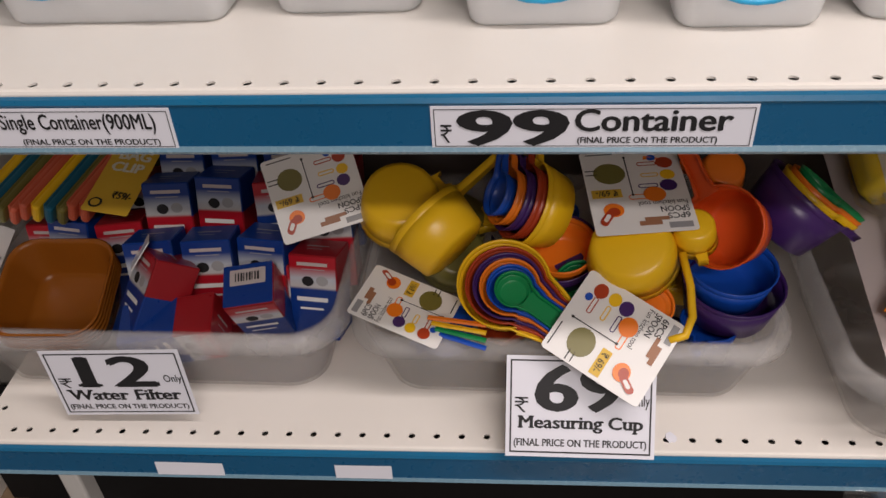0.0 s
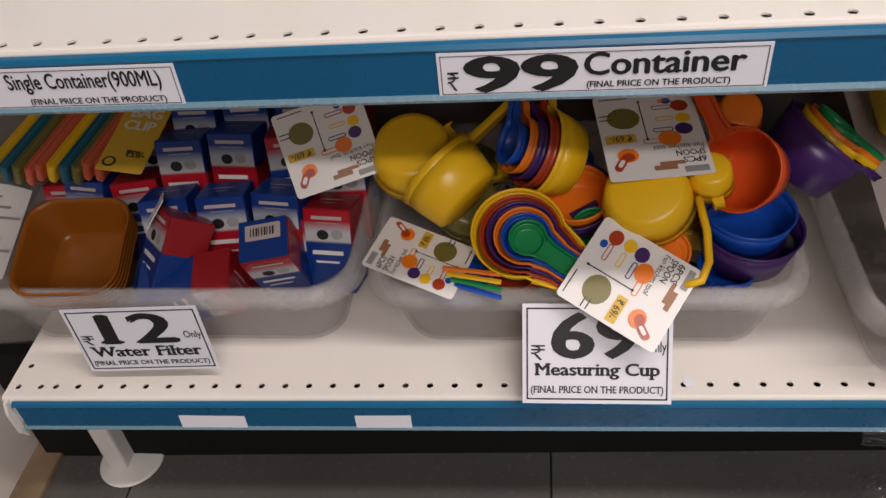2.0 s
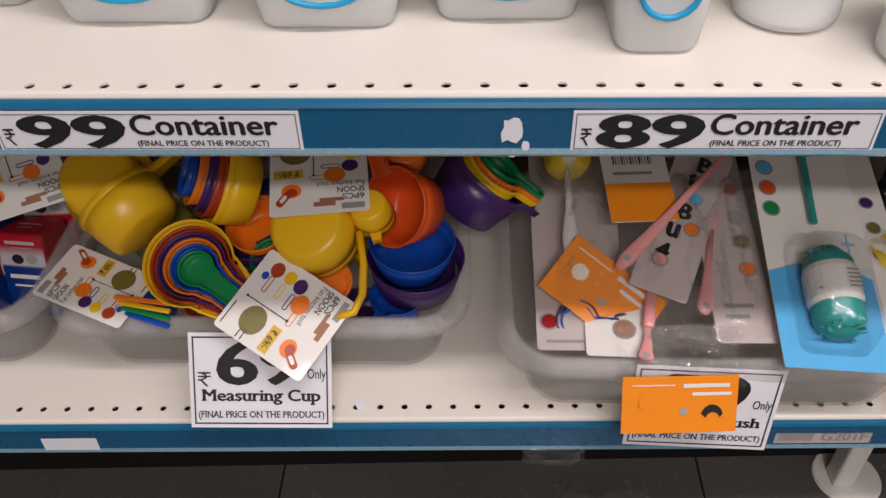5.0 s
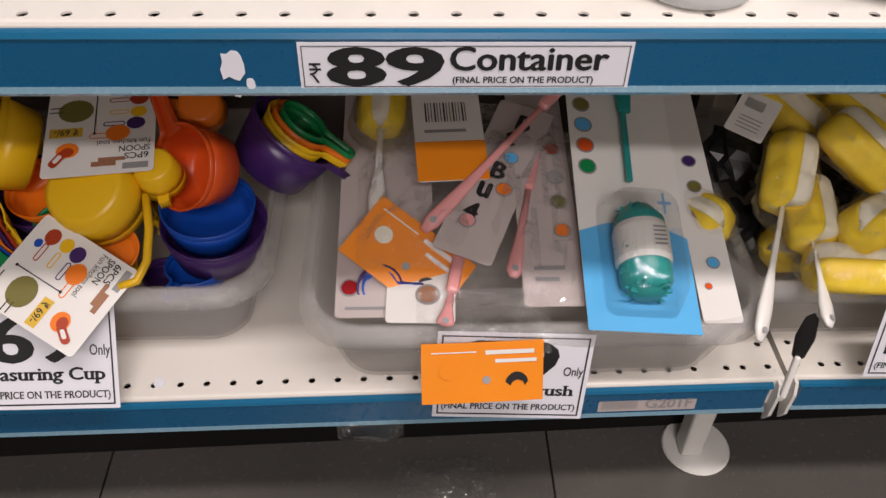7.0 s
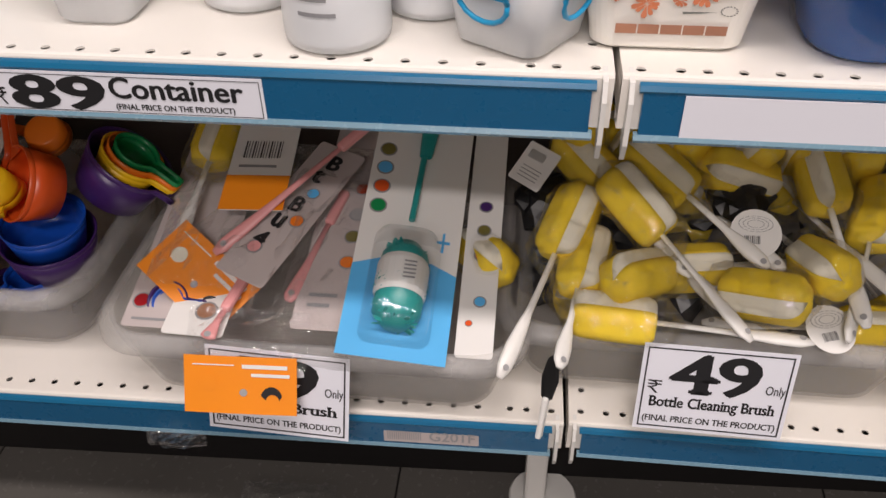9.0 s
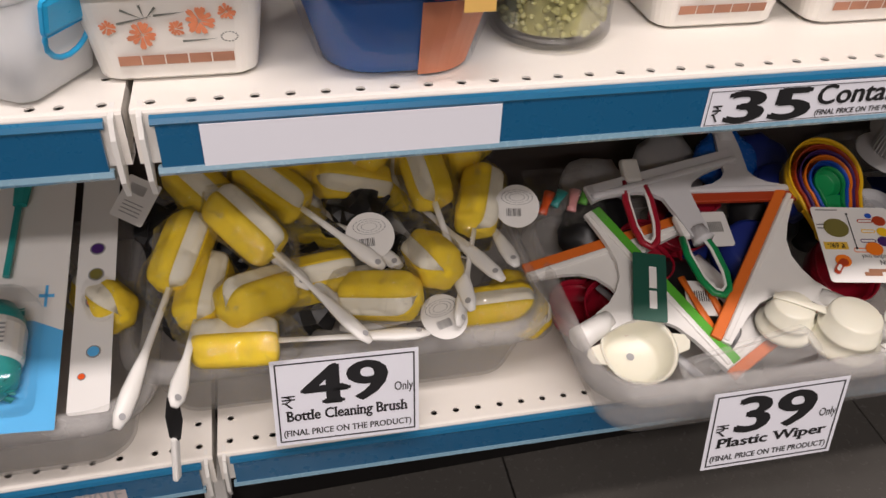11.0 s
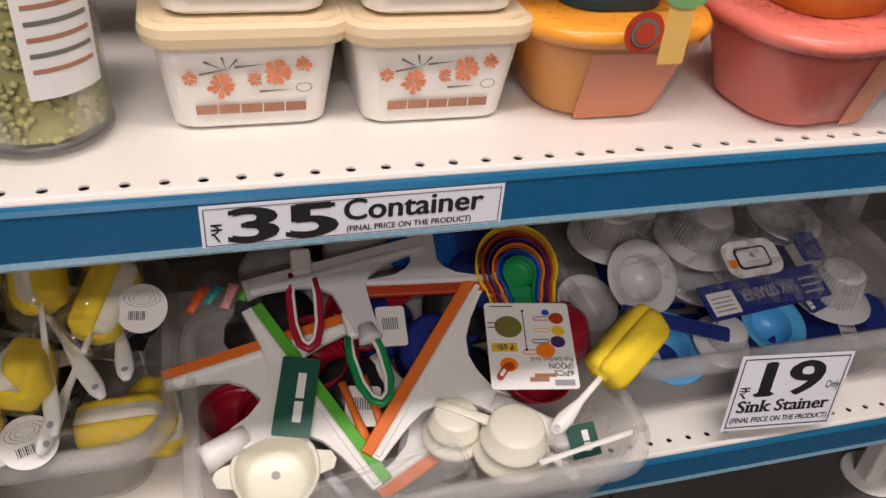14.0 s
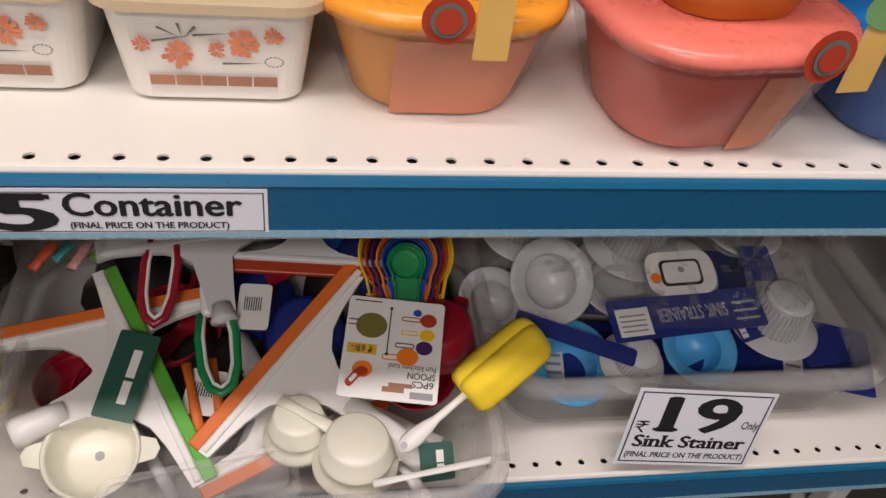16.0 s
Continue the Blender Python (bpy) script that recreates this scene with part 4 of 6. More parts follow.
def backing_card(tl, tr, bl, label, circles=(), letters=(), material="dull_card", bands=()):
    m, w, h = sheet_pose(tl, tr, bl)
    t = thing("backing_card", m, label, "backing card", "backing cards in the tub")
    part("card", plate(rrect(w / 2, h / 2, 0.004, 3), 0.0008, z0=-0.0008), C[material], t)
    for u, v, r, c in circles:
        part("printed_circle", disc((u - 0.5) * w, (0.5 - v) * h, r, 0.0006), C["grey_ink"], t)
        part("printed_circle", disc((u - 0.5) * w, (0.5 - v) * h, r * 0.8, 0.0011), C[c], t)
    for ch, u, v, s in letters:
        lettering(ch, (u - 0.5) * w - s / 2, (0.5 - v) * h - s / 2, s * 0.7, s, 0.0008, M["ink"], t, 0.03)
    for u0, v0, u1, v1, c in bands:
        part("printed_band", bars([((u0 - 0.5) * w, (0.5 - v1) * h, (u1 - 0.5) * w, (0.5 - v0) * h)], 0.0007), C[c], t)
    return t


backing_card((0.416, 0.373, 0.462), (0.510, 0.373, 0.462), (0.404, 0.058, 0.388), "greyish long card seen through clear film", ((0.14, 0.90, 0.010, "carton_red"), (0.35, 0.2, 0.012, "sky")), (), "dull_card", ((0.1, 0.965, 0.5, 0.975, "grey_ink"),))
backing_card((0.482, 0.302, 0.488), (0.553, 0.306, 0.488), (0.490, 0.172, 0.458), "white card with a bar code and an orange band", (), (), "card",
             ((0.0, 0.62, 1.0, 1.0, "orange_card"), *[(0.18 + 0.045 * k, 0.22, 0.18 + 0.045 * k + 0.012 + 0.012 * (k % 3 == 0), 0.42, "black") for k in range(14)], (0.15, 0.50, 0.75, 0.53, "grey_ink")))
backing_card((0.585, 0.290, 0.475), (0.640, 0.268, 0.468), (0.497, 0.112, 0.431), "pale alphabet card strip in a clear bag", ((0.6, 0.36, 0.008, "sky"), (0.7, 0.56, 0.009, "orange"), (0.35, 0.8, 0.009, "pink")), (("B", 0.62, 0.12, 0.022), ("t", 0.5, 0.24, 0.02), ("B", 0.55, 0.46, 0.022), ("u", 0.45, 0.60, 0.02), ("4", 0.4, 0.74, 0.022)), "dull_card")
backing_card((0.595, 0.378, 0.466), (0.655, 0.378, 0.466), (0.582, 0.062, 0.396), "mauve grey card with rows of small printed circles", ((0.74, 0.40, 0.0095, "red"), (0.74, 0.52, 0.0095, "grey"), (0.74, 0.62, 0.0095, "olive"), (0.74, 0.73, 0.0095, "orange")), (), "dull_card", ((0.2, 0.86, 0.7, 0.875, "grey_ink"), (0.2, 0.90, 0.6, 0.915, "grey_ink")))
backing_card((0.772, 0.361, 0.475), (0.810, 0.361, 0.475), (0.742, 0.048, 0.386), "white card with small blue and red printed signs", ((0.5, 0.42, 0.008, "purple"), (0.5, 0.52, 0.008, "olive"), (0.5, 0.62, 0.009, "orange"), (0.55, 0.80, 0.007, "sky"), (0.3, 0.88, 0.004, "vermilion")), (), "card")
backing_card((0.455, 0.110, 0.402), (0.520, 0.108, 0.402), (0.462, 0.048, 0.392), "white card corner under an orange header", ((0.6, 0.5, 0.012, "brown_ink"),), (), "card")
orange_header((0.459, 0.163, 0.444), (0.550, 0.108, 0.400), (0.408, 0.119, 0.423), True)
orange_header((0.487, 0.024, 0.388), (0.600, 0.030, 0.386), (0.494, -0.004, 0.336))
film_bag("clear_bag", (0.430, 0.290, 0.470), (0.560, 0.290, 0.470), (0.430, 0.090, 0.420), "clear crinkled film bag over a pink brush")
film_bag("clear_bag", (0.560, 0.290, 0.470), (0.655, 0.290, 0.466), (0.530, 0.055, 0.410), "clear crinkled film bag over printed cards")
film_bag("clear_bag", (0.485, 0.070, 0.412), (0.610, 0.072, 0.410), (0.488, 0.024, 0.374), "clear crinkled bag top above an orange header", 0.004)


def pink_brush(a, b, label):
    a, b = Vector(a), Vector(b)
    t = thing("baby_brush", basis(a, b - a, (0, -0.5, 0.85)), label, "brush", "pink baby brushes")
    length = (b - a).length
    part("handle", sweep([(0, 0, 0), (length * 0.5, 0, 0), (length * 0.8, 0, 0), (length * 0.93, 0, 0), (length, 0, 0)], [0.0030, 0.0042, 0.0075, 0.0085, 0.004], 10, 0.45), C["pink"], t, smooth=True)
    part("hang_hole", disc(length * 0.92, 0, 0.0035, 0.0040), C["grey"], t)
    part("brush_head", block(0.05, 0.012, 0.01, -0.022, 0, 0, 0.004), C["pink"], t)


pink_brush((0.616, 0.238, 0.502), (0.494, 0.132, 0.430), "pale pink baby brush handle in a clear bag")
pink_brush((0.604, 0.200, 0.428), (0.580, 0.095, 0.402), "pale pink baby brush lying between cards")
pink_brush((0.520, 0.075, 0.405), (0.512, 0.036, 0.400), "end of a pink brush handle over an orange header")


def nested_rings():
    t = thing("measuring_spoon", basis((0.452, 0.088, 0.398), (1, 0, 0), TOCAM), "blue and purple measuring spoons under an orange card", "measuring spoon")
    for r, c in ((0.021, "purple"), (0.016, "blue")):
        cup_bowl(r, 0.012, C[c], t, 0.0, 0.02, 0.008)


nested_rings()


def blister_pack():
    m, w, h = sheet_pose((0.658, 0.318, 0.497), (0.766, 0.320, 0.485), (0.632, 0.028, 0.402))
    t = thing("blister_pack", m, "white and sky-blue blister card with a teal bottle brush", "blister pack")
    part("card", plate(rrect(w / 2, h / 2, 0.004, 3), 0.0008, z0=-0.0008), C["card"], t)
    cut = -h * 0.13
    low = [(-w / 2, -h / 2), (w / 2, -h / 2), (w / 2, cut - 0.012), (w * 0.25, cut), (0, cut + 0.003), (-w * 0.25, cut), (-w / 2, cut - 0.010)]
    part("blue_panel", plate(low, 0.0005, z0=0.0003), C["sky"], t, "sky-blue lower half")
    for k, c in enumerate(("olive", "sky", "vermilion", "green")):
        part("printed_circle", disc(-w * 0.36, h * (0.34 - 0.085 * k), 0.0098, 0.0006), C["grey_ink"], t)
        part("printed_circle", disc(-w * 0.36, h * (0.34 - 0.085 * k), 0.0080, 0.0010), C[c], t)
    part("printed_star", bars([(w * 0.32, h * -0.08, w * 0.345, h * 0.0), (w * 0.27, h * -0.045, w * 0.40, h * -0.033)], 0.0006), C["sky"], t)
    part("brush_stick", sweep([(0.004, h * 0.48, 0.008), (0.0, h * 0.02, 0.009)], 0.0035, 8), C["teal"], t)
    part("brush_handle", sweep([(0.006, h * 0.49, 0.010), (0.004, h * 0.30, 0.010)], [0.011, 0.007], 10, 0.6), C["teal"], t)
    bm = bmesh.new()
    r2 = random.Random(2)
    for k in range(420):
        a, zz = r2.uniform(0, math.tau), r2.uniform(-0.062, 0.026)
        rr = 0.0275 * (1 - 0.25 * abs(zz + 0.02) / 0.05)
        d = Vector((math.cos(a), r2.uniform(-0.15, 0.15), math.sin(a)))
        p0 = Vector((0, zz - h * 0.20, 0.016))
        s = Vector((0.0009, 0.0009, 0))
        p1 = p0 + d * rr
        bm.faces.new([bm.verts.new(p) for p in (p0 - s, p0 + s, p1 + s, p1 - s)])
    part("bristles", bm, C["teal"], t, "teal bristles")
    part("bristle_core", sweep([(0, -h * 0.20 - 0.064, 0.016), (0, -h * 0.20 - 0.05, 0.016), (0, -h * 0.20 + 0.015, 0.016), (0, -h * 0.20 + 0.03, 0.016)], [0.012, 0.0245, 0.0245, 0.014], 16), C["teal"], t, smooth=True)
    part("label_sleeve", lathe([(0.0248, -0.019), (0.0268, -0.013), (0.0268, 0.017), (0.0248, 0.022)], 24), C["card"], t, "white printed sleeve").matrix_basis = pose(0, -h * 0.235, 0.016, 90, 0, 0)
    part("sleeve_print", bars([(0.002, -h * 0.235 - 0.012 + 0.0045 * k, 0.014, -h * 0.235 - 0.010 + 0.0045 * k) for k in range(5)], 0.0437), C["grey_ink"], t)
    bub = rr_loft([(0.036, 0.060, 0.012, 0.0), (0.035, 0.060, 0.014, 0.012), (0.032, 0.057, 0.018, 0.038), (0.026, 0.048, 0.018, 0.047)], False, True, 5)
    part("bubble", bub, M["wrap"], t, "clear blister bubble", smooth=True).location = (0, -h * 0.255, 0.001)


blister_pack()


# ---- bottle brushes ----
def bottle_brush(head, to, label="yellow and white sponge bottle brush in clear film", up=(0, -0.5, 0.85), film=True, r=0.0255, half=0.041, stripe=True):
    """A sponge head at `head`, its white handle running towards `to`."""
    head, to = Vector(head), Vector(to)
    m = basis(head, to - head, up)
    t = thing("bottle_brush", m, label, "bottle brush", "sponge bottle brushes")

    def lobes(a0, a1, rr):
        rings = []
        for x, k in ((-half - 0.003, 0.45), (-half - 0.001, 0.70), (-half + 0.003, 0.88), (-half + 0.009, 0.97), (-half * 0.4, 1.0), (half * 0.4, 1.0), (half - 0.009, 0.97), (half - 0.003, 0.88), (half, 0.72)):
            rings.append([(x, rr * k * (1 + 0.065 * math.sin(6 * a)) * math.cos(a), rr * k * (1 + 0.065 * math.sin(6 * a)) * math.sin(a)) for a in [a0 + (a1 - a0) * i / 24 for i in range(25)]] + [(x, 0, 0)])
        return loft(rings)

    part("sponge", lobes(radians(112), radians(428 if stripe else 471), r), C["foam"], t, "yellow sponge", smooth=True)
    if stripe:
        part("sponge_stripe", lobes(radians(68), radians(112), r * 1.0), C["foam_white"], t, "white sponge stripe", smooth=True)
    x0 = half * 0.8
    hl = (to - head).length - x0
    part("handle", sweep([(x0, 0, 0), (x0 + hl * 0.25, 0, 0), (x0 + hl * 0.5, 0, 0), (x0 + hl * 0.62, 0, 0), (x0 + hl * 0.78, 0, 0), (x0 + hl * 0.92, 0, 0), (x0 + hl, 0, 0)], [0.0035, 0.0035, 0.0040, 0.0066, 0.0090, 0.0082, 0.0036], 10, 0.5), C["white"], t, smooth=True)
    part("hang_hole", disc(x0 + hl * 0.93, 0, 0.0032, 0.0052), C["grey"], t)
    if film:
        bm = bmesh.new()
        n, k = 14, 12
        seed = head.x * 40
        rows = []
        for i in range(n + 1):
            u = i / n
            x = -half - 0.016 + (2 * half + 0.046) * u
            fall = max(0.12, min(1.0, 5 * min(u, 1 - u) + 0.15))
            rows.append([(x, (r + 0.002 + 0.0080 * noise.noise((u * 6 + seed, j * 0.9, 1))) * fall * math.cos(math.tau * j / k) * 1.12, (r + 0.0025 + 0.0080 * noise.noise((u * 6, j * 0.9 + seed, 5))) * fall * math.sin(math.tau * j / k)) for j in range(k)])
        part("film_wrap", loft(rows, False, False, bm), M["film"], t, "crinkled clear wrap")
    return t


for head, to, up in (((0.866, 0.190, 0.452), (0.803, 0.026, 0.384), (0.5, -0.4, 0.8)), ((0.884, 0.160, 0.425), (0.858, 0.020, 0.410), (0.5, -0.4, 0.8)), ((0.932, 0.190, 0.480), (1.044, 0.078, 0.404), (0.3, -0.2, 0.9)),
                     ((0.937, 0.136, 0.430), (1.10, 0.30, 0.34), (0.0, 0.2, 0.9)), ((0.913, 0.102, 0.402), (1.106, 0.088, 0.398), (0, 0.0, 1.0)), ((1.061, 0.128, 0.420), (0.93, 0.22, 0.36), (-0.1, -0.9, 0.3)),
                     ((1.121, 0.160, 0.436), (1.10, 0.35, 0.36), (-0.6, -0.4, 0.6)), ((1.190, 0.235, 0.452), (1.135, 0.085, 0.405), (0.7, -0.2, 0.7)), ((1.196, 0.150, 0.362), (1.02, 0.17, 0.34), (0.2, -0.2, 0.9)),
                     ((1.228, 0.165, 0.352), (1.20, 0.33, 0.34), (0.9, -0.2, 0.4)), ((1.050, 0.266, 0.472), (1.23, 0.30, 0.40), (0, -0.9, 0.4)), ((1.130, 0.256, 0.482), (1.15, 0.09, 0.42), (-0.4, -0.5, 0.7)),
                     ((0.962, 0.256, 0.480), (1.07, 0.16, 0.43), (0, -0.6, 0.8)), ((0.884, 0.272, 0.476), (0.99, 0.14, 0.43), (0, -0.6, 0.8)), ((0.905, 0.30, 0.43), (1.03, 0.12, 0.40), (0, -0.6, 0.8)),
                     ((1.00, 0.19, 0.40), (1.17, 0.22, 0.40), (0, -0.6, 0.8)), ((1.10, 0.31, 0.44), (1.19, 0.12, 0.43), (0, -0.6, 0.8)), ((1.19, 0.31, 0.43), (1.21, 0.14, 0.43), (0, -0.6, 0.8)),
                     ((0.99, 0.30, 0.44), (1.09, 0.17, 0.42), (0, -0.6, 0.8)), ((0.90, 0.17, 0.37), (1.08, 0.20, 0.36), (0, -0.6, 0.8)), ((1.01, 0.33, 0.37), (1.20, 0.25, 0.36), (0, -0.6, 0.8))):
    bottle_brush(head, to, up=up)
rnd = random.Random(12)
for k in range(12):
    hx, hy = 0.880 + 0.030 * k, 0.300 + 0.045 * (k % 2) + rnd.uniform(-0.01, 0.01)
    bottle_brush((hx, hy, 0.462 + rnd.uniform(0, 0.04)), (hx + rnd.uniform(-0.06, 0.06), hy + rnd.uniform(0.05, 0.09), 0.36), up=(rnd.uniform(-0.7, 0.7), -0.5, 0.8))
bottle_brush((0.452, 0.300, 0.470), (0.448, 0.15, 0.430), "yellow sponge brush behind the clear bags")
bottle_brush((0.778, 0.190, 0.400), (0.70, 0.33, 0.36), "yellow sponge brush among the backing cards")


def round_label(p, tilt=TOCAM, r=0.0265, roll=0):
    t = thing("round_label", basis(p, (math.cos(radians(roll)), math.sin(radians(roll)), 0), tilt), "round white paper label with a bar code", "label", "round labels of the bottle brushes")
    part("paper", lathe([(0.0, 0.0), (r, 0.0), (r, -0.0006), (0.0, -0.0006)], 28), C["card"], t)
    part("bar_code", bars([(-0.012 + 0.0019 * k, -0.012, -0.012 + 0.0019 * k + 0.0007 + 0.0005 * (k % 3 == 1), -0.003) for k in range(9)], 0.0006), M["ink"], t)
    bm = bmesh.new()
    for q in (0.020, 0.015, 0.010):
        for a in range(16):
            a0, a1 = math.tau * a / 16, math.tau * (a + 0.8) / 16
            bm.faces.new([bm.verts.new((rr * math.cos(b) * 0.9, rr * math.sin(b) * 0.45 + 0.010, 0.0006)) for rr, b in ((q, a0), (q, a1), (q - 0.001, a1), (q - 0.001, a0))])
    part("ring_print", bm, C["grey_ink"], t)


round_label((1.060, 0.196, 0.447))
round_label((1.226, 0.206, 0.461), (0.1, -0.6, 0.75), 0.025, -10)
round_label((1.124, 0.103, 0.404), (0.25, -0.35, 0.85), 0.0255, 20)


def square_label():
    t = thing("square_label", basis((0.826, 0.222, 0.500), (0.8, -0.6, -0.1), (-0.2, -0.6, 0.75)), "square white label with printed rings", "label")
    part("paper", plate(rrect(0.020, 0.023, 0.002, 2), 0.0006, z0=-0.0006), C["card"], t)
    part("bar_code", bars([(-0.013 + 0.002 * k, 0.006, -0.0122 + 0.002 * k, 0.016) for k in range(10)], 0.0006), M["ink"], t)
    part("text_print", bars([(-0.012, -0.004 - 0.004 * k, 0.012, -0.003 - 0.004 * k) for k in range(4)], 0.0006), C["grey_ink"], t)


square_label()


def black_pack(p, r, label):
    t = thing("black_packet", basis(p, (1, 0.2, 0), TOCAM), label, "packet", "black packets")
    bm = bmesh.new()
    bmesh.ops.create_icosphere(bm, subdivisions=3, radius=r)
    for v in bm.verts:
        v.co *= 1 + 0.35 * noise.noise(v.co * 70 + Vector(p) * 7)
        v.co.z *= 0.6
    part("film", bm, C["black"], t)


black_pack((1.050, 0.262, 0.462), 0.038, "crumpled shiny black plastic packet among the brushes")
# added black filler lumps, standing in for the dark gaps between the brushes
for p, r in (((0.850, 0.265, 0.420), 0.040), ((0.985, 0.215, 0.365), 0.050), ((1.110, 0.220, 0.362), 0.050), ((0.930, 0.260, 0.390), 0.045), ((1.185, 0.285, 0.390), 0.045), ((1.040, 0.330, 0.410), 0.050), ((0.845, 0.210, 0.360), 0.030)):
    black_pack(p, r, "black filler lump standing for shade deep under the brushes")


# ---- goods on the upper shelf ----
U = {
    "ivory": mat("ivory_plastic", (0.80, 0.77, 0.72), 0.3, vary=0.02, scale=10, bump=0.01, sss=0.05),
    "lid_cream": mat("cream_lid_plastic", (0.78, 0.62, 0.40), 0.3, vary=0.03, scale=10, bump=0.01),
    "clip_blue": mat("bright_blue_clip", (0.015, 0.36, 0.68), 0.3, vary=0.03, scale=20, bump=0.01),
    "tub_blue": clear("blue_tub_plastic", (0.015, 0.16, 0.55), 0.12, 0.2, 0.0, 9, 0.3),
    "lid_blue": mat("blue_lid_plastic", (0.012, 0.22, 0.68), 0.28, vary=0.03, scale=12, bump=0.01),
    "tub_orange": clear("orange_tub_plastic", (1.0, 0.53, 0.10), 0.10, 0.2, 0.0, 9, 0.35),
    "lid_orange": mat("orange_lid_plastic", (0.90, 0.36, 0.035), 0.28, vary=0.03, scale=12, bump=0.01),
    "tub_coral": clear("coral_tub_plastic", (0.95, 0.30, 0.24), 0.10, 0.2, 0.0, 9, 0.35),
    "lid_coral": mat("coral_lid_plastic", (0.86, 0.22, 0.17), 0.28, vary=0.03, scale=12, bump=0.01),
    "sleeve": mat("salmon_paper_sleeve", (0.72, 0.26, 0.13), 0.5, vary=0.08, scale=20, bump=0.03),
    "petal": mat("coral_print", (0.74, 0.25, 0.12), 0.5, vary=0.3, scale=90, bump=0.0),
    "stem": mat("grey_green_print", (0.16, 0.17, 0.15), 0.5, vary=0.1, scale=50, bump=0.0),
    "band": mat("brown_square_print", (0.44, 0.20, 0.12), 0.5, vary=0.2, scale=60, bump=0.0),
    "pea": mat("dried_green_pea", (0.52, 0.50, 0.20), 0.6, vary=0.2, scale=80, bump=0.2),
    "milk": clear("cloudy_box_plastic", (0.93, 0.94, 0.95), 0.28, 0.18, 0.02, 6, 0.35),
    "goods_pale": mat("white_paper_insert", (0.84, 0.86, 0.88), 0.6, vary=0.05, scale=12, bump=0.02),
    "warm_red": mat("printed_tomato_red", (0.50, 0.05, 0.02), 0.5, vary=0.15, scale=40, bump=0.0),
    "straw": mat("straw_yellow_print", (0.80, 0.50, 0.14), 0.5, vary=0.1, scale=40, bump=0.0),
    "leaf": mat("leaf_print", (0.20, 0.42, 0.16), 0.5, vary=0.15, scale=40, bump=0.0),
}


def flower(bm, x, z, r, y, rng):
    """A printed blossom: ragged petals in two rings."""
    for ring, k in ((1.0, 11), (0.6, 8)):
        for i in range(k):
            a = math.tau * i / k + rng.uniform(-0.15, 0.15)
            rr = r * ring * rng.uniform(0.8, 1.1)
            pts = [(0.15, a - 0.1), (0.8, a - 0.24), (1.0, a - 0.08), (0.93, a), (1.0, a + 0.1), (0.8, a + 0.24), (0.15, a + 0.1)]
            bm.faces.new([bm.verts.new((x + rr * q * math.cos(b), y - 0.00005 * i - (0.0002 if ring < 1 else 0), z + rr * q * math.sin(b))) for q, b in pts])


def flower_box(m, label="ivory plastic box with coral flower print and cream lid", lid=True):
    """A tapering ivory food box; local origin under the middle of its front edge, y into the shelf."""
    t = thing("food_box", m, label, "food box", "flower print food boxes")
    hb, ht, h, d = 0.054, 0.064, 0.074, 0.052
    lv = [(hb - 0.006, d - 0.008, 0.012, 0.0), (hb, d - 0.004, 0.016, 0.003), (ht, d + 0.006, 0.02, h)]
    bm = rr_loft(lv, True, True, 6)
    body = part("body", bm, U["ivory"], t, smooth=False)
    body.location = (0, d, 0)
    if lid:
        bm = rr_loft([(ht + 0.001, d + 0.007, 0.02, h - 0.006), (ht + 0.0055, d + 0.0115, 0.024, h - 0.007), (ht + 0.007, d + 0.013, 0.025, h), (ht + 0.006, d + 0.012, 0.024, h + 0.006), (ht + 0.001, d + 0.007, 0.02, h + 0.0085), (ht - 0.004, d + 0.002, 0.018, h + 0.007)], True, True, 6)
        part("lid", bm, U["lid_cream"], t, "cream lid", smooth=False).location = (0, d, 0)
    # print on the leaning front face
    lean = math.degrees(math.atan2(0.010, h))
    face = pose(0, 0.0036, 0.003, lean, 0, 0)
    rng = random.Random(7)
    bm = bmesh.new()
    for x, z, r in ((-0.019, 0.0345, 0.0105), (0.019, 0.043, 0.0105), (-0.040, 0.041, 0.0055), (0.003, 0.038, 0.0060), (0.037, 0.049, 0.0060)):
        flower(bm, x, z, r, -0.0016, rng)
    part("flower_print", bm, U["petal"], t).matrix_basis = face
    bm = bmesh.new()
    for x0, z0, x1, z1 in ((-0.034, 0.043, -0.010, 0.048), (-0.030, 0.053, -0.017, 0.046), (-0.018, 0.056, -0.016, 0.047), (-0.008, 0.054, -0.015, 0.046), (-0.010, 0.048, 0.012, 0.050), (0.006, 0.028, 0.030, 0.029)):
        dx, dz = x1 - x0, z1 - z0
        n = math.hypot(dx, dz)
        ox, oz = -dz / n * 0.0009, dx / n * 0.0009
        bm.faces.new([bm.verts.new((x, -0.0014, z)) for x, z in ((x0 + ox, z0 + oz), (x0 - ox, z0 - oz), (x1, z1))])
    for k in range(14):
        a, b = math.tau * k / 14, math.tau * (k + 0.6) / 14
        bm.faces.new([bm.verts.new((0.037 + q * 0.006 * math.cos(c), -0.0014, 0.030 + q * 0.004 * math.sin(c))) for q, c in ((1, a), (1, b), (0.8, b), (0.8, a))])
    part("stem_print", bm, U["stem"], t).matrix_basis = face
    for k in range(5):
        part("printed_square", bars([(-0.038 + 0.0155 * k, 0.011, -0.038 + 0.0155 * k + 0.0145, 0.0185)], 0), U["band"], t).matrix_basis = face @ pose(0, -0.0015, 0, 90, 0, 0)
    return t


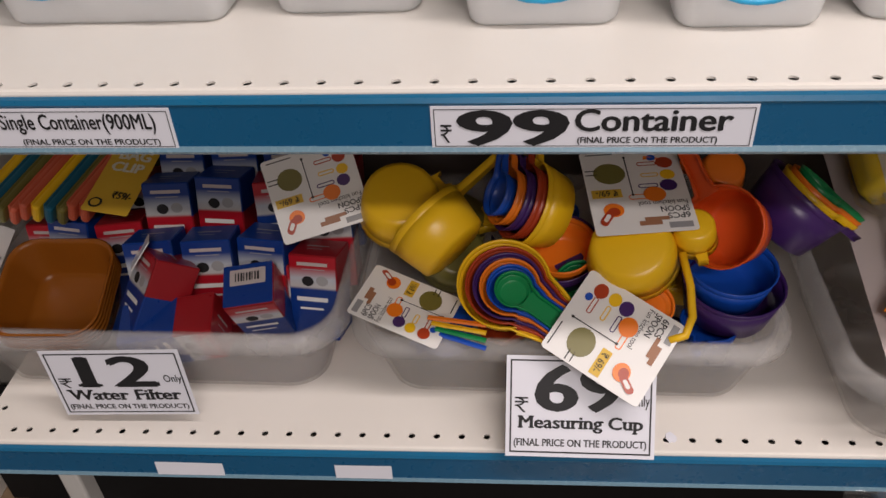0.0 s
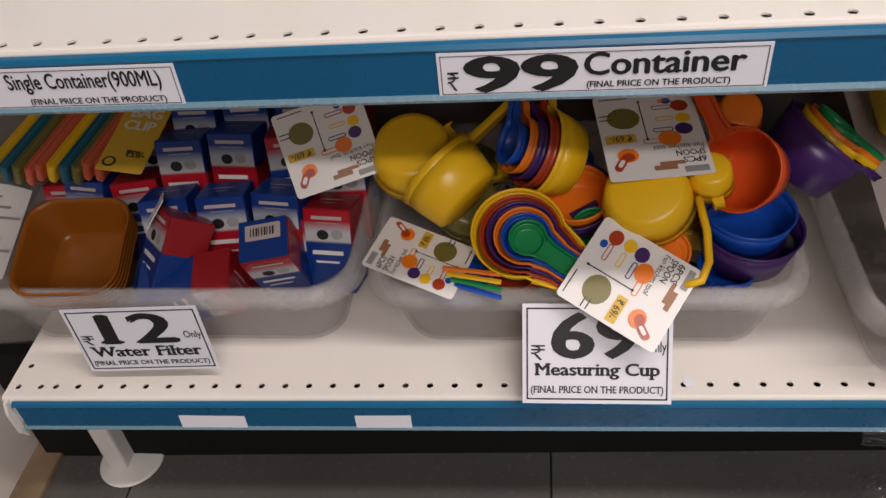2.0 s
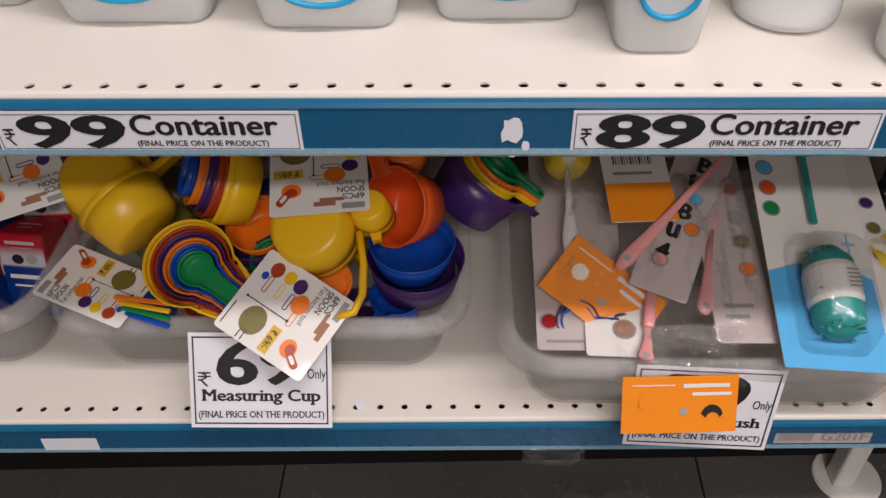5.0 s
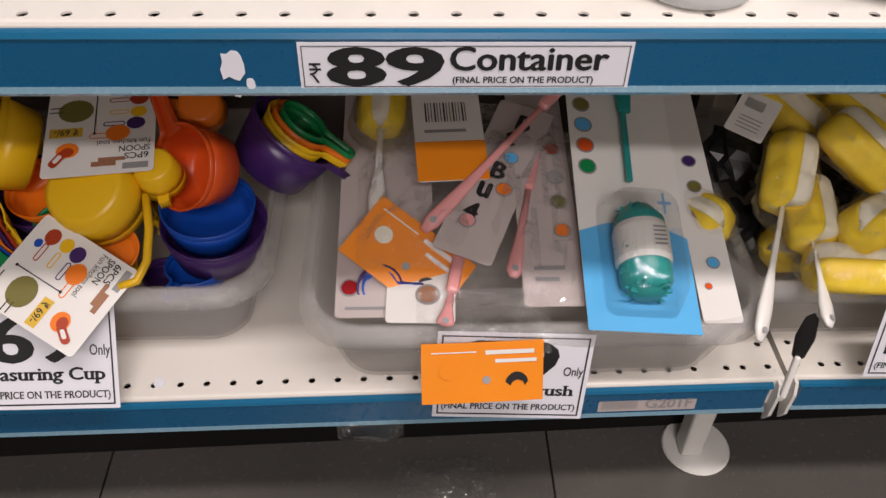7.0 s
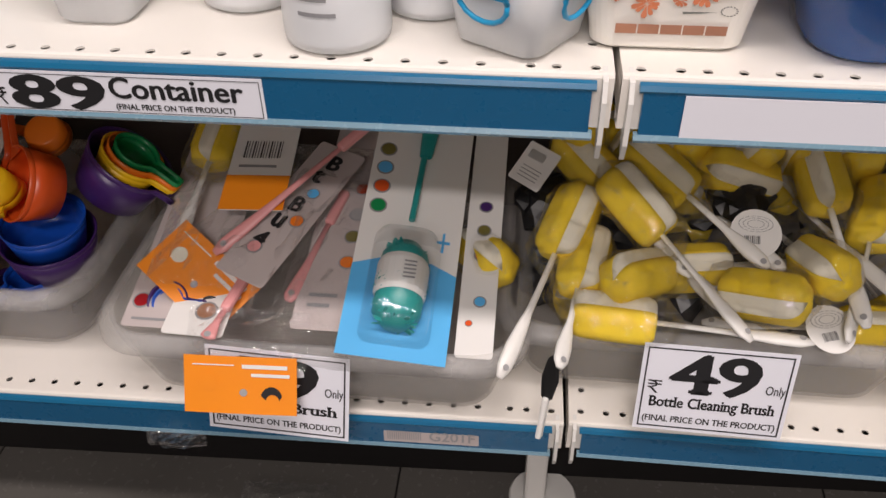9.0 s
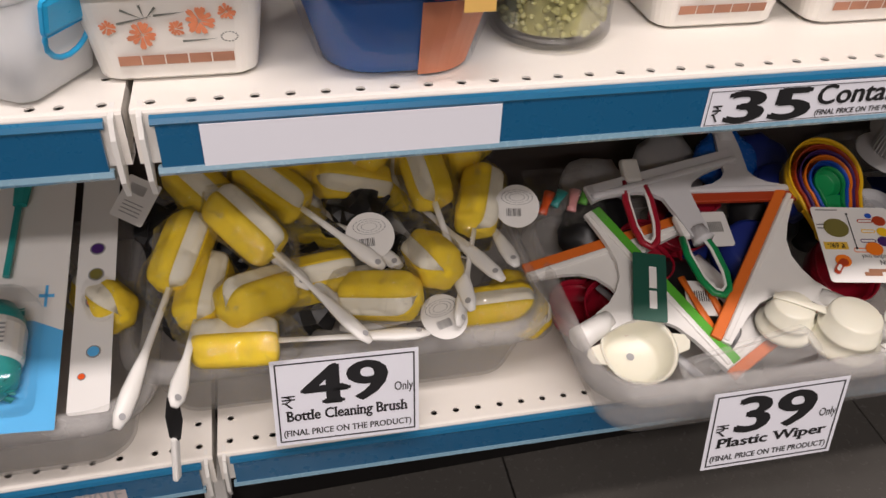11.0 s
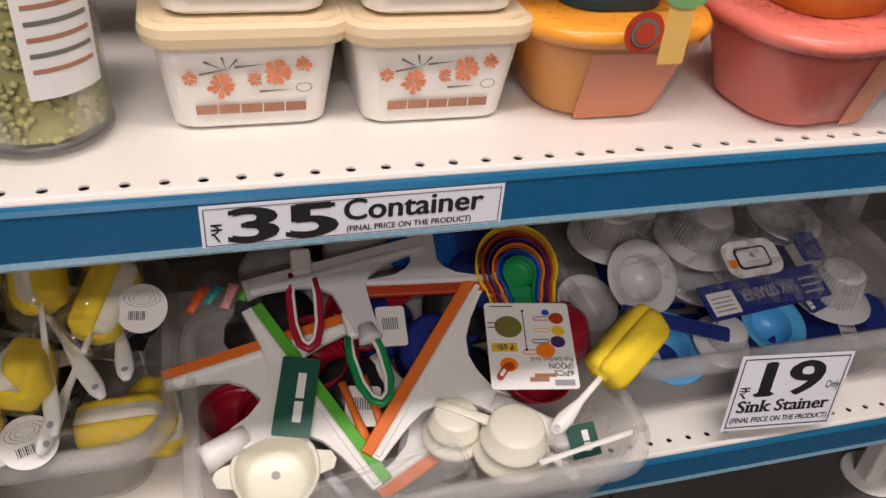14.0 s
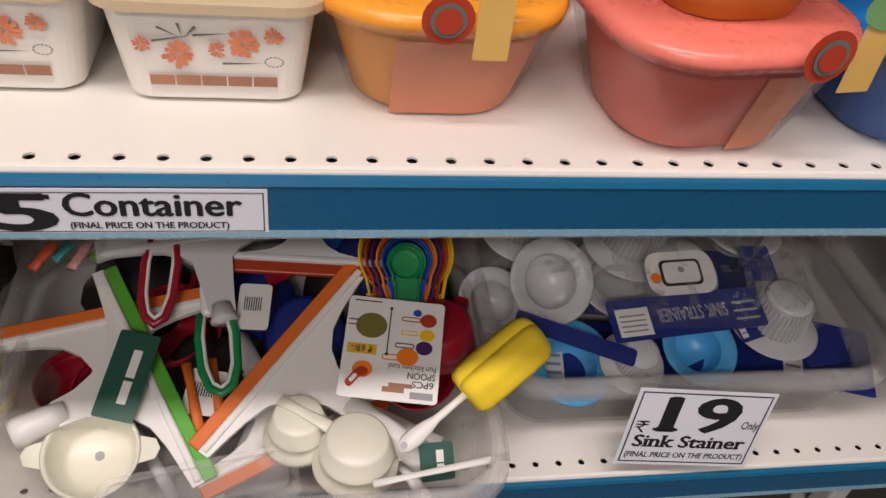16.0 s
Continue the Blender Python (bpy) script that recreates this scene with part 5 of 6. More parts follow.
first_box = flower_box(Matrix.Translation((1.338, 0.078, UP_Z + 0.001)))
for x, y, z in ((1.473, 0.071, 0), (0.911, 0.040, 0), (1.338, 0.080, 0.083), (1.473, 0.073, 0.083), (0.911, 0.043, 0.083), (1.345, 0.215, 0), (1.480, 0.210, 0), (1.345, 0.215, 0.083), (1.480, 0.212, 0.083), (0.915, 0.19, 0)):
    copy_thing(first_box, Matrix.Translation((x, y, UP_Z + 0.001 + z)))


def oval_tub(x, y, tub, lid, label, top=None, sleeve=True, turn=0, k=1.0, sleeve_at=0.25, shift=0.0):
    """A rounded food tub with a lid, a paper sleeve, and often a second one on top. y: its front."""
    t = thing("food_tub", pose(x, y + 0.062 * k, UP_Z + 0.001, 0, 0, turn), label, "food tub", "coloured food tubs")
    lv = [(0.046 * k, 0.040 * k, 0.030 * k, 0.0), (0.051 * k, 0.046 * k, 0.036 * k, 0.004), (0.066 * k, 0.060 * k, 0.045 * k, 0.055 * k), (0.068 * k, 0.062 * k, 0.046 * k, 0.066 * k)]
    part("tub_body", rr_loft(lv, True, True, 8), U[tub], t, smooth=True)
    part("contents", rr_loft([(0.044 * k, 0.038 * k, 0.028 * k, 0.003), (0.060 * k, 0.054 * k, 0.04 * k, 0.055 * k)], True, True, 6), U[lid], t, "nested tubs inside")
    z = 0.066 * k
    part("tub_lid", rr_loft([(0.069 * k, 0.063 * k, 0.047 * k, z - 0.004), (0.075 * k, 0.069 * k, 0.05 * k, z - 0.003), (0.077 * k, 0.071 * k, 0.052 * k, z + 0.004), (0.074 * k, 0.068 * k, 0.05 * k, z + 0.010), (0.064 * k, 0.058 * k, 0.045 * k, z + 0.011)], True, True, 8), U[lid], t, "overhanging lid", smooth=True)
    if sleeve:
        rows = []
        for lvl in (0.001, 0.020, 0.040, 0.056):
            f = lvl / 0.055
            hx, hy, cr = (0.0522 + 0.0150 * f) * k, (0.0474 + 0.0140 * f) * k, (0.037 + 0.009 * f) * k
            ring = rrect(hx, hy, cr, 8)[27:27 + 6]
            rows.append([((sleeve_at - 0.35) * 0.05 * k, -hy, lvl * k), (hx - cr, -hy, lvl * k)] + [(x, y, lvl * k) for x, y in ring[1:]])
        part("paper_sleeve", loft(rows, False, False, closed=False), U["sleeve"], t, "salmon paper sleeve")
        part("wrap", rr_loft([(0.054 * k, 0.050 * k, 0.036 * k, 0.002), (0.072 * k, 0.0665 * k, 0.048 * k, 0.056 * k), (0.079 * k, 0.073 * k, 0.054 * k, 0.07 * k)], False, False, 8), M["wrap"], t, "shrink wrap", smooth=True)
    if top:
        zz = z + 0.0125
        part("upper_tub", rr_loft([(0.040 * k, 0.036 * k, 0.028 * k, zz), (0.058 * k, 0.052 * k, 0.04 * k, zz + 0.05 * k)], True, True, 8), U[top], t, "second tub standing on the lid", smooth=True)
        part("upper_lid", rr_loft([(0.059 * k, 0.053 * k, 0.04 * k, zz + 0.05 * k), (0.065 * k, 0.06 * k, 0.045 * k, zz + 0.056 * k), (0.06 * k, 0.055 * k, 0.04 * k, zz + 0.062 * k)], True, True, 8), U[lid], t, smooth=True)
        # printed picture band hanging over the lid
        for px, m, r in ((0.030, "warm_red", 0.0145), (0.030, "stem", 0.0100), (0.030, "warm_red", 0.0075)):
            part("printed_ring", disc((px - 0.028 + shift) * k, zz + 0.002, r * k, 0.0003 * (20 - r * 1000), 22), U[m], t).matrix_basis = pose(0, -0.0795 * k, 0, 90, 0, 0)
        part("printed_band", bars([((0.018 + shift) * k, zz - 0.024, (0.038 + shift) * k, zz + 0.04)], 0), U["straw"], t).matrix_basis = pose(0, -0.0785 * k, 0, 90, 0, 0)
        part("printed_leaf", disc((0.030 + shift) * k, zz + 0.030, 0.012 * k, 0.001, 14, 1.5), U["leaf"], t).matrix_basis = pose(0, -0.0785 * k, 0, 90, 0, 0)
    return t


oval_tub(1.066, 0.012, "tub_blue", "lid_blue", "blue wrapped food tub with a salmon paper sleeve", "tub_orange", sleeve_at=0.55, k=1.08, shift=0.014)
oval_tub(1.614, 0.050, "tub_orange", "lid_orange", "orange wrapped food tub with a printed sleeve", "tub_blue", sleeve_at=-0.25, k=1.06, shift=-0.008)
oval_tub(1.788, 0.010, "tub_coral", "lid_coral", "coral red wrapped food tub with a printed sleeve", "tub_orange", turn=8, sleeve_at=0.45, k=1.14, shift=0.016)
oval_tub(1.960, 0.018, "tub_blue", "lid_blue", "blue wrapped food tub standing at the shelf edge", "tub_coral", turn=5, sleeve_at=0.5, k=1.1)
oval_tub(2.13, 0.05, "tub_orange", "lid_orange", "orange wrapped food tub", "tub_blue")
for bx2, tb, ld in ((1.07, "tub_blue", "lid_blue"), (1.64, "tub_orange", "lid_orange"), (1.80, "tub_coral", "lid_coral"), (1.96, "tub_blue", "lid_blue")):
    oval_tub(bx2, 0.225, tb, ld, "wrapped food tub in the second row", None, sleeve=False)


def pea_jar(x, y):
    t = thing("pea_jar", Matrix.Translation((x, y, UP_Z + 0.001)), "clear round jar filled with dried green peas", "jar")
    part("glass", lathe([(0.0, 0.0), (0.040, 0.0), (0.047, 0.003), (0.0485, 0.010), (0.0485, 0.135), (0.044, 0.142), (0.043, 0.142), (0.0465, 0.133), (0.0465, 0.012), (0.044, 0.006), (0.0, 0.005)], 40), M["box_clear"], t, "clear plastic wall", smooth=True)
    part("base_ring", lathe([(0.047, 0.004), (0.0492, 0.006), (0.0492, 0.010), (0.047, 0.012)], 40), M["box_clear"], t, smooth=True)
    rng = random.Random(3)
    ball = bmesh.new()
    bmesh.ops.create_icosphere(ball, subdivisions=1, radius=0.0031)
    vs = np.array([v.co[:] for v in ball.verts])
    fs = [[v.index for v in f.verts] for f in ball.faces]
    ball.free()
    verts, faces = [], []
    for k in range(900):
        a = rng.uniform(0, math.tau)
        rr = 0.0428 if k < 720 else rng.uniform(0, 0.04)
        z = rng.uniform(0.012, 0.118) if k < 720 else 0.118
        base = len(verts)
        s = np.array([rng.uniform(0.8, 1.1), rng.uniform(0.8, 1.1), rng.uniform(0.7, 1.0)])
        verts += [tuple(p) for p in vs * s + np.array([rr * math.cos(a), rr * math.sin(a), z])]
        faces += [[i + base for i in f] for f in fs]
    me = bpy.data.meshes.new("peas")
    me.from_pydata(verts, [], faces)
    me.materials.append(U["pea"])
    me.polygons.foreach_set("use_smooth", [True] * len(me.polygons))
    o = new("peas", me)
    o.parent = t
    tagged(o, kind="stuff")
    part("pea_core", lathe([(0.0, 0.011), (0.0405, 0.011), (0.0405, 0.116), (0.0, 0.116)], 24), U["pea"], t)
    # printed label on its side
    rows = [[(0.0489 * math.sin(a), -0.0489 * math.cos(a), z) for a in [radians(8 + 62 * i / 8) for i in range(9)]] for z in (0.045, 0.12)]
    part("paper_label", loft(rows, False, False, closed=False), C["card"], t, "white printed label")
    for q in range(5):
        rows = [[(0.0492 * math.sin(a), -0.0492 * math.cos(a), z) for a in [radians(14 + 50 * i / 6) for i in range(7)]] for z in (0.062 + 0.010 * q, 0.065 + 0.010 * q)]
        part("print_line", loft(rows, False, False, closed=False), U["stem"] if q % 2 else U["band"], t)
    part("jar_lid", lathe([(0.0, 0.160), (0.046, 0.160), (0.0495, 0.157), (0.0495, 0.141), (0.044, 0.140)], 36), U["lid_cream"], t, smooth=True)


pea_jar(1.196, 0.094)


def clip_box(x0, x1, y, h, label, clips=1, taper=0.012, depth=0.075, full=True):
    """A cloudy clear food box whose blue seal and clips show through. y: its front at the foot."""
    w = x1 - x0
    t = thing("clip_box", Matrix.Translation(((x0 + x1) / 2, y + depth, UP_Z + 0.001)), label, "food box", "clear clip boxes")
    hx = w / 2
    part("box_wall", rr_loft([(hx - 0.004, depth - 0.004, 0.012, 0.0), (hx, depth, 0.016, 0.004), (hx + taper, depth + taper, 0.022, h), (hx + taper - 0.002, depth + taper - 0.002, 0.021, h), (hx - 0.002, depth - 0.002, 0.015, 0.006), (hx - 0.006, depth - 0.006, 0.01, 0.003)], True, True, 6), U["milk"], t, smooth=True)
    if full:
        part("paper_insert", rr_loft([(hx - 0.012, depth - 0.012, 0.006, 0.012), (hx - 0.006, depth - 0.006, 0.008, h * 0.85)], True, True, 3), U["goods_pale"], t, "white paper insert")
    part("box_lid", rr_loft([(hx + taper + 0.001, depth + taper + 0.001, 0.022, h), (hx + taper + 0.004, depth + taper + 0.004, 0.024, h + 0.003), (hx + taper + 0.003, depth + taper + 0.003, 0.023, h + 0.014), (hx + taper - 0.008, depth + taper - 0.008, 0.018, h + 0.016)], True, True, 6), U["milk"], t, smooth=True)
    yy = -depth - taper * 0.5 - 0.003
    n = 20
    for c in range(clips):
        cx = (c - (clips - 1) / 2) * w * 0.52
        rx = w * (0.34 if clips == 1 else 0.20)
        pts = [(cx + rx * math.cos(math.tau * k / n), yy - 0.001, h * 0.58 + 0.022 * math.sin(math.tau * k / n)) for k in range(n + 1)]
        part("clip_ring", sweep(pts, 0.0024, 6), U["clip_blue"], t, "bright blue clip loop", smooth=True)
        part("clip_tab", block(rx * 1.7, 0.006, 0.016, cx, yy - 0.002, h * 0.58 + 0.026, 0.003), U["clip_blue"], t, "bright blue clip")
    return t


clip_box(-0.366, -0.179, 0.122, 0.085, "wide cloudy clear food box with blue clips", 2)
clip_box(-0.138, -0.019, 0.135, 0.080, "cloudy clear food box with a blue clip loop")
clip_box(0.022, 0.137, 0.104, 0.080, "cloudy clear food box with a blue clip loop")
clip_box(0.179, 0.284, 0.094, 0.080, "cloudy clear food box with a blue clip loop")
clip_box(0.316, 0.424, 0.106, 0.080, "cloudy clear food box with a blue clip loop")
clip_box(0.447, 0.508, 0.054, 0.095, "narrow cloudy clear food box with a blue loop", 1, 0.010, 0.055)
clip_box(-0.52, -0.40, 0.13, 0.085, "cloudy clear food box with blue clips")


def round_canister(x, y, r, h, label, blue=True):
    t = thing("canister", Matrix.Translation((x, y, UP_Z + 0.001)), label, "canister", "round canisters")
    part("wall", lathe([(0.0, 0.0), (r - 0.006, 0.0), (r - 0.001, 0.003), (r, 0.008), (r, h), (r - 0.004, h + 0.004), (0.0, h + 0.004)], 32), U["milk"], t, smooth=True)
    part("insert", lathe([(0.0, 0.006), (r - 0.004, 0.006), (r - 0.004, h * 0.95), (0.0, h * 0.95)], 28), U["goods_pale"], t, "white printed insert")
    for k in range(4):
        rows = [[((r + 0.0006) * math.sin(a), -(r + 0.0006) * math.cos(a), z) for a in [radians(-28 + (40 - 8 * k) * i / 6) for i in range(7)]] for z in (0.030 + 0.011 * k, 0.033 + 0.011 * k + (0.004 if k == 2 else 0))]
        part("print_line", loft(rows, False, False, closed=False), U["clip_blue"] if k == 2 else C["grey_ink"], t)


round_canister(0.672, 0.052, 0.040, 0.10, "cloudy round canister with faint blue print")
round_canister(0.735, 0.110, 0.034, 0.11, "white round canister behind the clip box")
round_canister(0.585, 0.120, 0.040, 0.10, "cloudy round canister with faint blue print")


def angled_clip_box():
    t = thing("clip_box", pose(0.806, 0.060, UP_Z + 0.001, 0, 0, -32), "cloudy clear box with two bright blue side clips", "food box", "clear clip boxes")
    part("box_wall", rr_loft([(0.030, 0.030, 0.012, 0.0), (0.036, 0.036, 0.014, 0.004), (0.048, 0.048, 0.02, 0.075), (0.046, 0.046, 0.019, 0.075), (0.034, 0.034, 0.013, 0.006)], True, True, 6), U["milk"], t, smooth=True)
    part("box_lid", rr_loft([(0.049, 0.049, 0.02, 0.074), (0.052, 0.052, 0.022, 0.078), (0.050, 0.050, 0.02, 0.088)], True, True, 6), U["milk"], t, smooth=True)
    for m in (pose(0.0, -0.050, 0.05, 12, 0, 0), pose(0.050, 0.0, 0.05, 12, 0, 90), pose(-0.050, 0.0, 0.05, 12, 0, -90)):
        o = part("clip", block(0.046, 0.005, 0.026, 0, 0, 0.010, 0.004), U["clip_blue"], t, "bright blue clip")
        o.matrix_basis = m
        o = part("clip_loop", sweep([(0.021 * math.cos(math.tau * k / 16), 0, -0.006 + 0.018 * math.sin(math.tau * k / 16)) for k in range(17)], 0.002, 6), U["clip_blue"], t, "bright blue clip loop", smooth=True)
        o.matrix_basis = m


angled_clip_box()


C["frost"] = plastic("frosted_white_plastic", (0.64, 0.64, 0.66), 0.3)
# the strainers' white darkened to grey, for the shade between their ribs
C["rib_gap_shade"] = plastic("shaded_mesh_plastic", (0.44, 0.44, 0.45), 0.4)
# ---- wipers and kitchen tools in the pulled-out tub ----
def wiper(m, length, rubber, label, body="white", handle=0.085, web=1.0):
    """A squeegee: rubber blade along x, a webbed body and a tube handle along +y."""
    t = thing("wiper", m, label, "wiper", "plastic wipers")
    h = length / 2
    right = [(h, 0.0), (h, 0.011), (h * 0.86, 0.0125), (h * 0.62, 0.0160), (h * 0.42, 0.0220), (h * 0.27, 0.034), (h * 0.18, 0.050), (0.0145, 0.068), (0.0125, 0.090)]
    right = [(x, y * (web if 0.012 < y < 0.06 else 1.0)) for x, y in right]
    outline = right + [(-x, y) for x, y in reversed(right)]
    bm = plate(outline, 0.006, z0=-0.003)
    part("wiper_body", bm, C[body], t)
    part("wiper_spine", block(length * 0.98, 0.007, 0.012, 0, 0.004, 0, 0.002), C[body], t)
    part("rubber_blade", block(length, 0.013, 0.0065, 0, -0.0065, 0, 0.0015), C[rubber], t, f"{rubber} rubber blade")
    part("tube_handle", sweep([(0, 0.080, 0), (0, 0.095, 0), (0, 0.098 + handle * 0.5, 0), (0, 0.098 + handle, 0)], [0.010, 0.0125, 0.0135, 0.0145], 14), C[body], t, smooth=True)
    return t


wiper(basis((1.508, 0.150, 0.388), (-0.150, -0.165, -0.071), (0.05, -0.30, 0.92)), 0.236, "rubber", "white plastic wiper with an orange rubber blade")
wiper(basis((1.385, 0.142, 0.377), (-0.109, 0.203, 0.080), (0.10, -0.45, 0.85)), 0.238, "lime", "white plastic wiper with a green rubber blade", handle=0.03)
wiper(basis((1.338, 0.200, 0.390), (-1.0, -0.18, -0.10), (0, -0.30, 0.95)), 0.205, "rubber", "white plastic wiper with an orange blade lying underneath", handle=-0.012)
wiper(basis((1.528, 0.240, 0.424), (1.0, -0.10, 0.0), (0, -0.35, 0.92)), 0.170, "red", "greyish white wiper with a brown-red blade", "frost", handle=0.02, web=0.62)
wiper(basis((1.432, 0.268, 0.440), (-0.97, -0.20, -0.04), (0, -0.35, 0.92)), 0.215, "frost", "greyish white wiper with a pale blade at the back", "frost", handle=0.0, web=0.62)
wiper(basis((1.520, 0.090, 0.330), (0.9, 0.5, 0.0), (0, -0.2, 0.95)), 0.20, "rubber", "white wiper with an orange blade at the bottom of the tub", handle=0.03)


def plain_tag(tl, tr, bl, c, label, mark="card"):
    m, w, h = sheet_pose(tl, tr, bl)
    t = thing("swing_tag", m, label, "tag", "green swing tags")
    part("card", plate(rrect(w / 2, h / 2, 0.002, 2), 0.0008, z0=-0.0008), C[c], t)
    part("printed_mark", bars([(-w * 0.02, -h * 0.02, w * 0.20, h * 0.30), (-w * 0.02, -h * 0.32, w * 0.20, -h * 0.06)], 0.0006), C[mark], t, "white printed mark")
    return t


plain_tag((1.362, 0.168, 0.408), (1.399, 0.158, 0.406), (1.333, 0.098, 0.373), "bottle_green", "dark green card tag with a white mark on a wiper")
plain_tag((1.632, 0.050, 0.372), (1.664, 0.052, 0.372), (1.632, 0.022, 0.352), "bottle_green", "small dark green card tag in the tub")


def eared_cup():
    t = thing("strainer_cup", basis((1.338, 0.072, 0.352), (1, 0.0, 0.03), (0.05, -0.36, 0.92)), "cream plastic cup with two small ear handles", "cup")
    r, d = 0.042, 0.036
    bm = lathe([(0.0, -d), (r * 0.66, -d), (r * 0.80, -d * 0.9), (r * 0.95, -0.004), (r, -0.002), (r + 0.0015, 0.0), (r - 0.002, 0.0), (r * 0.92, -0.006), (r * 0.77, -d * 0.86), (r * 0.64, -d + 0.002), (0.0, -d + 0.002)], 32)
    part("bowl", bm, C["cream"], t, smooth=True)
    part("moulded_dot", disc(0, 0.004, 0.0045, -d + 0.0028), C["grey"], t)
    for s in (-1, 1):
        part("ear_handle", plate([(s * (r - 0.003), -0.013), (s * (r + 0.014), -0.009), (s * (r + 0.018), 0.0), (s * (r + 0.014), 0.009), (s * (r - 0.003), 0.013)], 0.003, z0=-0.004), C["cream"], t)


eared_cup()


def cream_cap(p, up, r, h, label):
    t = thing("cream_cup", basis(p, (1, 0.1, 0), up), label, "cup", "cream plastic cups")
    part("bowl", lathe([(r, 0.0), (r + 0.003, 0.002), (r + 0.003, 0.008), (r * 0.95, 0.010), (r * 0.90, h * 0.45), (r * 0.93, h * 0.48), (r * 0.93, h * 0.56), (r * 0.84, h * 0.60), (r * 0.78, h * 0.94), (r * 0.70, h), (0.0, h)], 32), C["cream"], t, smooth=True)
    part("handle", block(0.03, 0.012, 0.004, r + 0.014, 0, 0.006, 0.0015), C["cream"], t)


cream_cap((1.574, 0.050, 0.345), (-0.18, -0.10, 0.97), 0.037, 0.046, "cream plastic cup turned upside down")
cream_cap((1.522, 0.084, 0.342), (-0.35, -0.1, 0.92), 0.030, 0.040, "small cream plastic cup turned upside down")


def stick(a, b, r, c, label, name="stick", flat=0.5):
    t = thing(name, Matrix(), label, "stick")
    a, b = Vector(a), Vector(b)
    part("shaft", sweep([a, a.lerp(b, 0.33), a.lerp(b, 0.66), b], [r, r * 0.8, r, r * 1.2], 8, flat), C[c], t, smooth=True)


stick((1.586, 0.008, 0.376), (1.712, 0.030, 0.376), 0.0038, "white", "thin white plastic stick across the tub rim")
stick((1.505, 0.098, 0.384), (1.556, 0.062, 0.382), 0.0065, "cream", "cream plastic strap with worn print", "strap", 0.3)
stick((1.416, 0.150, 0.378), (1.432, 0.085, 0.352), 0.0050, "rubber", "orange handled peeler under the wipers", "peeler")
stick((1.440, 0.155, 0.378), (1.450, 0.100, 0.358), 0.0045, "rubber", "orange handled peeler under the wipers", "peeler")
bottle_brush((1.708, 0.092, 0.432), (1.612, 0.040, 0.378), "bare yellow sponge brush with a white stick", up=(-0.3, -0.5, 0.8), film=False, r=0.0255, half=0.044, stripe=False)


def peeler(top, bottom, width, c, label, up=(0, -0.5, 0.85)):
    """A U-shaped peeler handle from its blade head down to the bend."""
    a, b = Vector(top), Vector(bottom)
    t = thing("peeler", basis(a, b - a, up), label, "peeler", "peelers")
    n = (b - a).length
    w = width / 2
    pts = [(0, -w * 0.75, 0), (n * 0.3, -w, 0), (n * 0.7, -w * 0.92, 0), (n * 0.93, -w * 0.55, 0), (n, 0, 0), (n * 0.93, w * 0.55, 0), (n * 0.7, w * 0.92, 0), (n * 0.3, w, 0), (0, w * 0.75, 0)]
    part("loop_handle", sweep(pts, 0.0042, 8), C[c], t, smooth=True)
    part("inner_loop", sweep([(x * 0.93, y * 0.74, 0.001) for x, y, z in pts], 0.0022, 6), C["white"], t, smooth=True)
    part("peeler_head", block(0.034, width * 0.72, 0.012, -0.014, 0, 0, 0.004), C["white"], t)


peeler((1.442, 0.190, 0.406), (1.452, 0.112, 0.378), 0.036, "green", "green and white peeler hanging among the wipers")
peeler((1.390, 0.262, 0.440), (1.386, 0.178, 0.404), 0.032, "crimson", "crimson and white peeler in the tub")
single_cup(basis((1.390, 0.200, 0.372), (0.5, 0.8, 0), (0.0, -0.3, 0.95)), "crimson", 0.040, 0.03, 0.04, "crimson plastic cup under the wipers")
single_cup(basis((1.660, 0.160, 0.385), (0.5, 0.8, 0), (0.2, 0.2, -0.95)), "crimson", 0.040, 0.035, 0.03, "crimson plastic cup beside the nested set")
single_cup(basis((1.310, 0.165, 0.340), (0.5, 0.8, 0), (0.2, 0.2, 0.95)), "crimson", 0.042, 0.03, 0.03, "crimson plastic cup at the bottom of the tub")
cup_set(basis((1.632, 0.232, 0.446), (-0.02, -0.80, -0.60), (0.0, -0.60, 0.80)), [(c, r * 1.02) for c, r in RAINBOW], "nested rainbow measuring cups with their card", handle=0.04, neck=1.30, slide=0.35)
cup_card((1.571, 0.172, 0.446), (1.661, 0.156, 0.446), (1.557, 0.078, 0.412))
for tl, tr, bl in (((1.460, 0.225, 0.412), (1.492, 0.222, 0.412), (1.466, 0.176, 0.398)), ((1.412, 0.150, 0.372), (1.448, 0.142, 0.372), (1.420, 0.108, 0.358))):
    backing_card(tl, tr, bl, "small white bar code tag between the wipers", (), (), "card", tuple((0.2 + 0.07 * k, 0.3, 0.2 + 0.07 * k + 0.03, 0.6, "black") for k in range(8)))
film_bag("clear_bag", (1.255, 0.290, 0.450), (1.345, 0.290, 0.450), (1.255, 0.215, 0.420), "clear bag with small coloured clips in the tub", 0.012)
for k, c in enumerate(("vermilion", "teal", "pink", "lime")):
    stick((1.268 + 0.018 * k, 0.235 + 0.012 * (k % 2), 0.425), (1.285 + 0.016 * k, 0.262, 0.435), 0.006, c, f"short {c} plastic clip in a clear bag", "plastic_clip")
